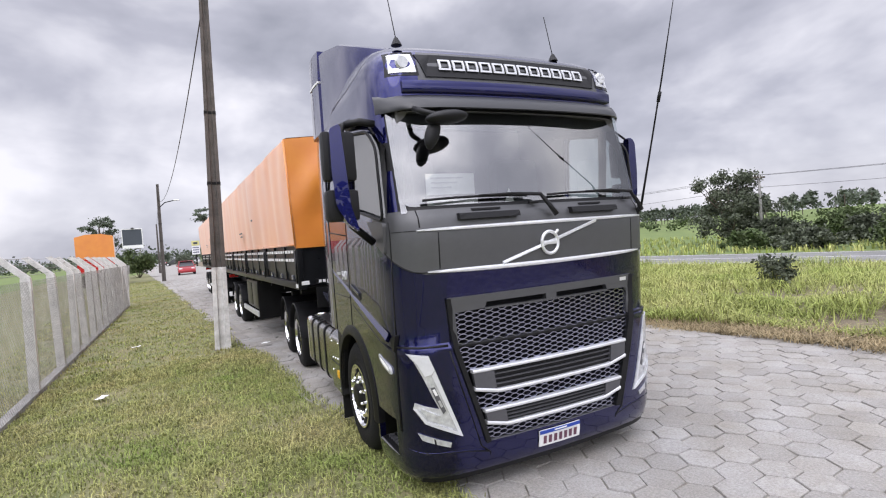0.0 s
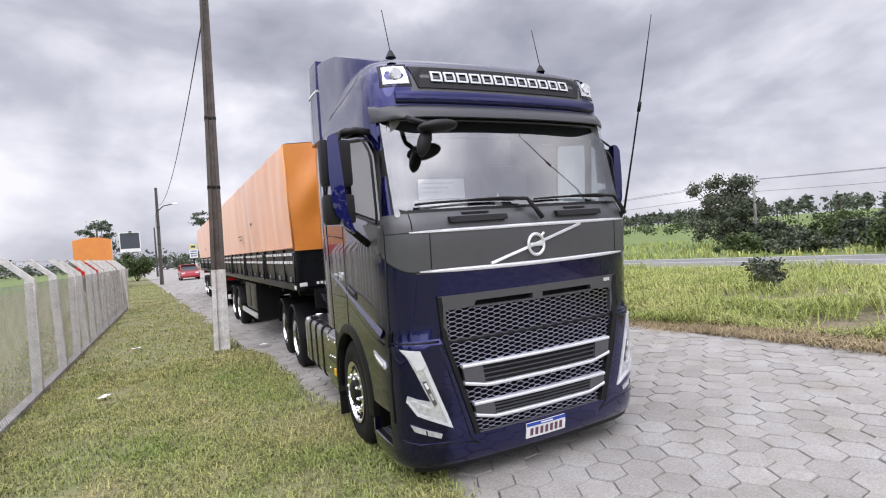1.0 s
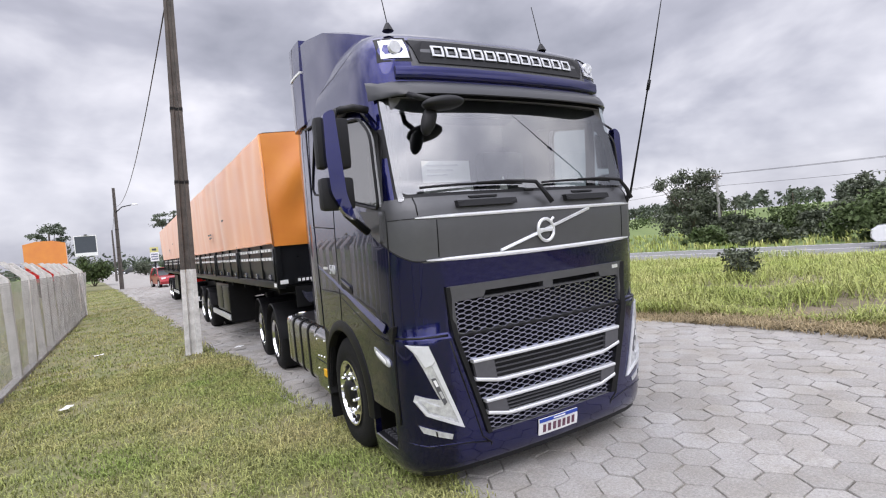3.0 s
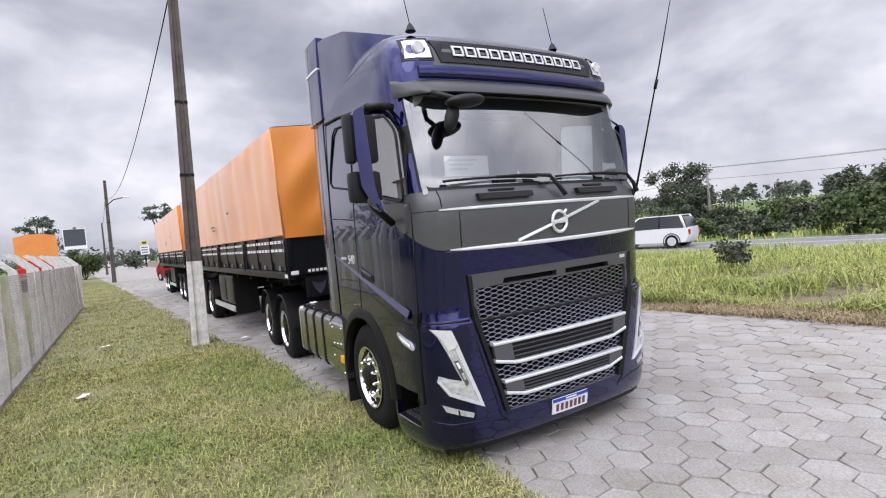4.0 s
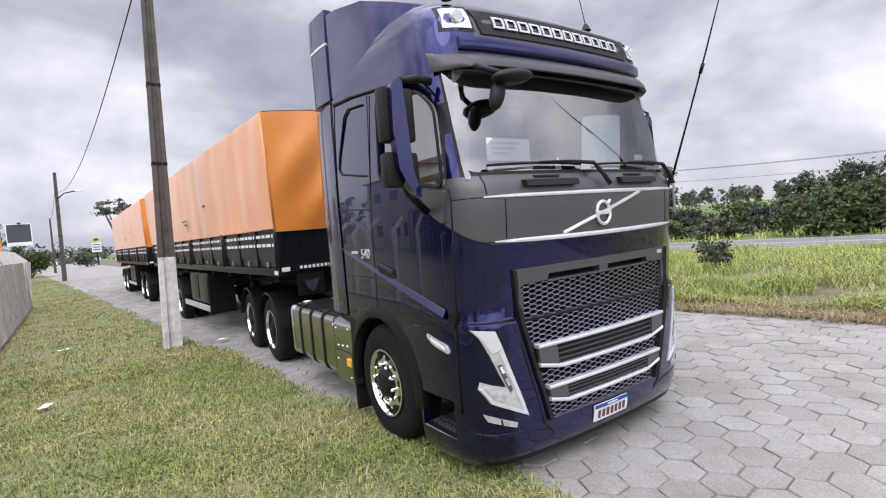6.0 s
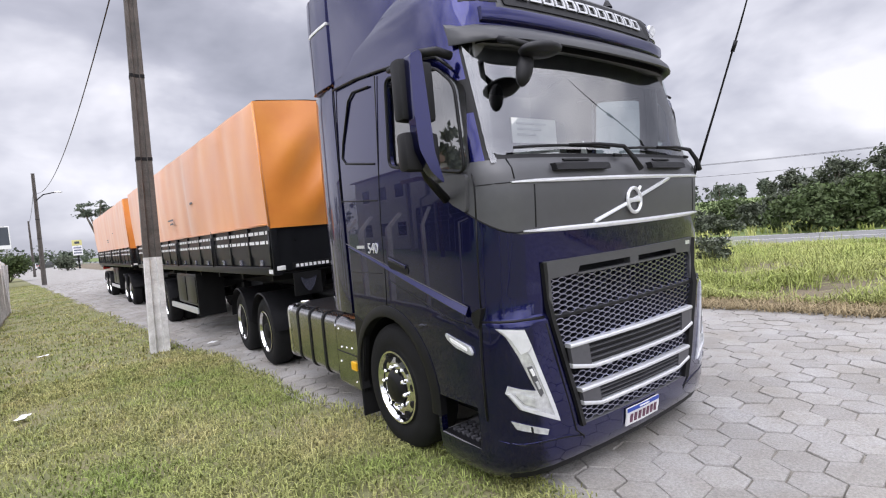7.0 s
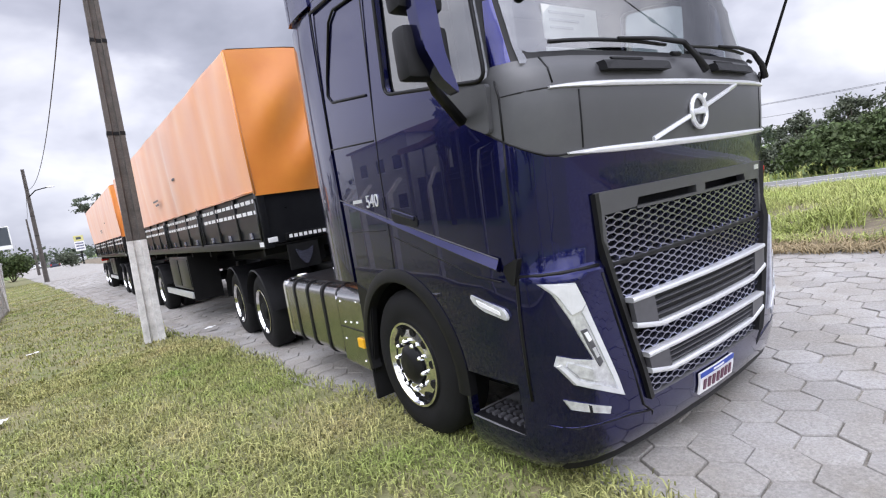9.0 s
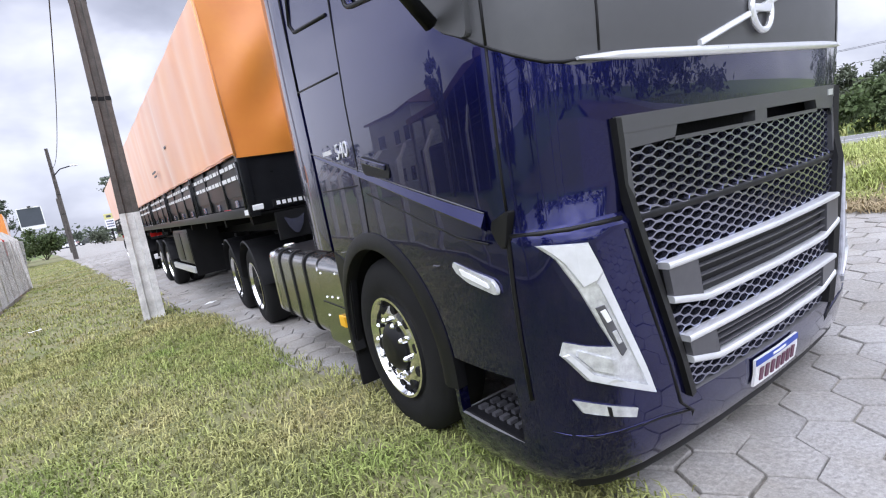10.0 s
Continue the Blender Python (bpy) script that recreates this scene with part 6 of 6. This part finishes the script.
# ---- cars ----
def car(m, paint, prof, roof, width, length, wheelr, label, axles):
    """prof: lower body outline (y, z); roof: glasshouse outline (y, z); the nose is at +y."""
    c = thing("car", m, label, "car", "passing cars")
    hw = width / 2
    body = bmesh.new()
    n = 5
    rings = []
    for i in range(9):
        u = i / 4 - 1
        ins = 0.10 * abs(u) ** 6
        rings.append([(u * hw * 0.995, y * (1 - ins * 0.35), lerp(z, 0.6, ins * 0.6)) for y, z in prof])
    loft(body, rings, True)
    part("body", smooth(body, 35), paint, c)
    gl = bmesh.new()
    rings = []
    zb = min(z for _, z in roof)
    zt = max(z for _, z in roof)
    for i in range(7):
        u = i / 3 - 1
        rings.append([(u * (hw - 0.05 - 0.16 * (z - zb) / (zt - zb)), y, z) for y, z in roof])
    loft(gl, rings, True)
    gh = part("glasshouse", smooth(gl, 35), DARKGLASS, c)
    top = [(y, z) for y, z in roof if z > zt - 0.12]
    y0, y1 = min(y for y, _ in top), max(y for y, _ in top)
    part("roof", smooth(B(-hw + 0.2, hw - 0.2, y0 - 0.05, y1 + 0.05, zt - 0.02, zt + 0.035, 0.03)), paint, c)
    yb = [min(y for y, z in roof), max(y for y, z in roof)]
    for sx in (-1, 1):
        part("pillar", tube(bmesh.new(), [(sx * (hw - 0.06), yb[1], zb), (sx * (hw - 0.21), y1, zt)], 0.035, 5), paint, c)
        part("pillar", tube(bmesh.new(), [(sx * (hw - 0.06), yb[0] + 0.1, zb), (sx * (hw - 0.21), y0, zt)], 0.07, 5), paint, c)
        part("pillar", tube(bmesh.new(), [(sx * (hw - 0.045), (y0 + y1) / 2, zb), (sx * (hw - 0.205), (y0 + y1) / 2, zt)], 0.035, 5), BLACKPL, c)
        part("headlight", smooth(B(min(sx * (hw - 0.42), sx * (hw - 0.1)), max(sx * (hw - 0.42), sx * (hw - 0.1)), length / 2 - 0.25, length / 2 - 0.06, 0.62, 0.76, 0.03)), WHITE, c)
        part("taillight", smooth(B(min(sx * (hw - 0.28), sx * (hw - 0.05)), max(sx * (hw - 0.28), sx * (hw - 0.05)), -length / 2 + 0.02, -length / 2 + 0.2, 0.72, 1.0, 0.03)), RED, c)
        part("door_mirror", smooth(B(min(sx * hw, sx * (hw + 0.14)), max(sx * hw, sx * (hw + 0.14)), yb[1] - 0.45, yb[1] - 0.3, zb + 0.02, zb + 0.14, 0.03)), paint, c)
        for y in axles:
            w = part("wheel", smooth(lathe(bmesh.new(), [(-0.10, 0.0), (-0.10, wheelr - 0.04), (-0.07, wheelr), (0.07, wheelr), (0.10, wheelr - 0.04), (0.10, 0.0)], 24, "x", 0, (sx * (hw - 0.09), y, wheelr)), 35), RUBBER, c)
            part("alloy", smooth(lathe(bmesh.new(), [(sx * 0.105, 0.0), (sx * 0.115, wheelr * 0.25), (sx * 0.105, wheelr * 0.62), (sx * 0.09, wheelr * 0.64)], 20, "x", 0, (sx * (hw - 0.09), y, wheelr)), 35), SATIN, w)
            part("arch", lathe(bmesh.new(), [(sx * 0.07, wheelr + 0.02), (sx * 0.112, wheelr + 0.03), (sx * 0.112, wheelr + 0.075), (sx * 0.06, wheelr + 0.08)], 24, "x", 0, (sx * (hw - 0.10), y, wheelr), False), BLACKPL, c)
    return c


SUV_B = [(-2.4, 0.5), (-2.46, 0.8), (-2.4, 1.12), (-1.0, 1.14), (0.9, 1.10), (1.6, 1.06), (2.2, 0.98), (2.42, 0.82), (2.45, 0.5), (2.3, 0.3), (-2.25, 0.3)]
SUV_R = [(-2.33, 1.08), (-2.2, 1.55), (-1.95, 1.74), (-0.6, 1.78), (0.25, 1.72), (1.2, 1.08)]
HAT_B = [(-2.0, 0.45), (-2.05, 0.75), (-1.98, 0.98), (-0.8, 0.98), (0.9, 0.94), (1.5, 0.86), (1.98, 0.72), (2.05, 0.45), (1.9, 0.24), (-1.9, 0.24)]
HAT_R = [(-1.95, 0.94), (-1.75, 1.25), (-1.45, 1.44), (-0.5, 1.50), (0.15, 1.46), (1.05, 0.92)]
WAG_B = [(-2.05, 0.45), (-2.1, 0.8), (-2.05, 0.98), (-0.8, 0.98), (0.8, 0.95), (1.7, 0.88), (2.05, 0.78), (2.1, 0.45), (2.0, 0.26), (-1.95, 0.26)]
WAG_R = [(-2.02, 0.94), (-1.9, 1.36), (-1.75, 1.46), (-0.5, 1.5), (0.1, 1.46), (0.85, 0.93)]
suv = car(pose(25, 10, 0.07), CARWHITE, SUV_B, SUV_R, 1.95, 4.9, 0.38, "white sport utility car driving along the highway", (-1.5, 1.45))
navy = car(pose(25, 7, 0.07), CARNAVY, WAG_B, WAG_R, 1.7, 4.2, 0.31, "navy blue estate car driving along the highway", (-1.25, 1.3))
hatch = car(pose(25, 3, 0.07), CARGREY, HAT_B, HAT_R, 1.75, 4.1, 0.33, "charcoal hatchback driving along the highway", (-1.25, 1.3))
redh = car(pose(25, -60, 0.07), CARRED, HAT_B, HAT_R, 1.72, 4.1, 0.32, "red hatchback driving along the highway", (-1.25, 1.3))
oncoming = car(pose(-4.6, 46, 0.0, 0, 0, 186), CARRED, HAT_B, HAT_R, 1.72, 4.1, 0.32, "red hatchback coming along the paved road", (-1.25, 1.3))
for x, y, p, b, r, lab in ((-7.6, 132, CARWHITE, SUV_B, SUV_R, "white car parked at the road's far end"), (-11.2, 138, CARGREY, HAT_B, HAT_R, "grey car parked at the road's far end"), (-15.5, 142, CARWHITE, WAG_B, WAG_R, "white car parked at the road's far end")):
    car(pose(x, y, 0, 0, 0, 80), p, b, r, 1.8, 4.4, 0.33, lab, (-1.3, 1.3))

# litter on the verge
for x, y, r in ((-4.1, 9.6, 20), (-4.0, 5.2, 70), (-1.55, 7.6, 10)):
    bm = bmesh.new()
    g = [[bm.verts.new((lerp(-0.09, 0.09, i / 4), lerp(-0.05, 0.05, j / 3), 0.075 + 0.025 * noise.noise((i * 0.9, j * 0.8, x)))) for i in range(5)] for j in range(4)]
    for a, b in zip(g, g[1:]):
        for i in range(4):
            bm.faces.new((a[i], a[i + 1], b[i + 1], b[i])).smooth = True
    lt = part("litter", bm, PAPER, None)
    lt.matrix_basis = pose(x, y, 0, 0, 0, r)
    tagged(lt, "crumpled white paper scrap on the grass", "litter", "paper scraps")


# ---- hexagon pavers, nearest singly ----
HEX = 0.172
PITCHX, PITCHY = HEX * 1.5, HEX * math.sqrt(3)
TURN = radians(5.7)
rng = random.Random(8)


def hex_geometry(seed):
    r = random.Random(seed)
    top, low = [], []
    for k in range(6):
        a = math.pi / 3 * k
        e = HEX * 0.998 * (1 + r.uniform(-0.055, 0.012))
        low.append((e * math.cos(a), e * math.sin(a), -0.03))
        top.append((e * 0.97 * math.cos(a), e * 0.97 * math.sin(a), 0.0))
    mid = [(x * 1.02, y * 1.02, -0.007) for x, y, _ in top]
    v = low + mid + top + [(0, 0, 0.003)]
    f = []
    for k in range(6):
        n = (k + 1) % 6
        f += [(k, n, 6 + n, 6 + k), (6 + k, 6 + n, 12 + n, 12 + k), (12 + k, 12 + n, 18)]
    return v, f


variants = []
for s in range(6):
    v, f = hex_geometry(s)
    me = bpy.data.meshes.new("paver")
    me.from_pydata(v, [], f)
    me.materials.append(PAVER)
    variants.append((me, v, f))
cells = []
for i in range(-70, 160):
    for j in range(-90, 420):
        u = i * PITCHX
        w = (j + 0.5 * (i % 2)) * PITCHY
        x, y = u * math.cos(TURN) - w * math.sin(TURN), u * math.sin(TURN) + w * math.cos(TURN)
        if y < -6 or y > 46:
            continue
        if road_left(y) + 0.05 < x < road_right(y) - 0.02:
            cells.append((x, y))
near = sorted(cells, key=lambda c: (c[0] - 1.2) ** 2 + (c[1] + 0.6) ** 2)
chosen = set(near[:300])
verts, faces = [], []
for x, y in cells:
    me, v, f = variants[rng.randrange(6)]
    z = 0.004 + rng.uniform(-0.005, 0.005) + 0.014 * noise.noise((x * 0.7, y * 0.7, 1))
    rx, ry = rng.gauss(0, 1.1), rng.gauss(0, 1.1)
    m = pose(x, y, z, rx, ry, 5.7 + rng.uniform(-1.5, 1.5) + 60 * rng.randrange(6))
    if (x, y) in chosen:
        ob = new("paver", me)
        ob.parent = road
        ob.matrix_basis = m
    else:
        b = len(verts)
        verts += [m @ Vector(p) for p in v]
        faces += [tuple(b + q for q in g) for g in f]
me = bpy.data.meshes.new("paving")
me.from_pydata(verts, [], faces)
me.materials.append(PAVER)
paving = new("paving", me)
paving.parent = road
tagged(paving, "worn grey hexagonal concrete pavers", kind="stuff")
far_road = strip("far_paving", lambda y: road_left(y) + 0.02, lambda y: road_right(y), 46, 260, 1.0, 0.0, PAVER)
far_road.parent = road


def motions():
    # cars on the highway: the time at which each is y0 metres along, and its speed
    for ob, t0, y0, v in ((suv, 3.5, 10.0, 11.2), (navy, 2.0, 7.4, 17.0), (hatch, 5.0, 10.6, 12.2), (redh, 8.6, 4.6, 16.0)):
        walk(ob, [(t, pose(26.4 - 0.295 * (y0 + v * (t - t0)), y0 + v * (t - t0), -0.36, 0, 0, 16.4)) for t in (0.0, 5.0, 10.0)])
    walk(oncoming, [(0.0, pose(-5.2, 60, 0.0, 0, 0, 184)), (1.0, pose(-4.5, 53, 0.0, 0, 0, 186)), (2.0, pose(-4.0, 47.5, 0.0, 0, 0, 186)), (3.5, pose(-2.4, 40, 0.0, 0, 0, 196)), (4.5, pose(-1.2, 37, 0.0, 0, 0, 200)), (6.0, pose(0.4, 32, 0.0, 0, 0, 196)), (10.0, pose(1.6, 24, 0.0, 0, 0, 187))])


motions()
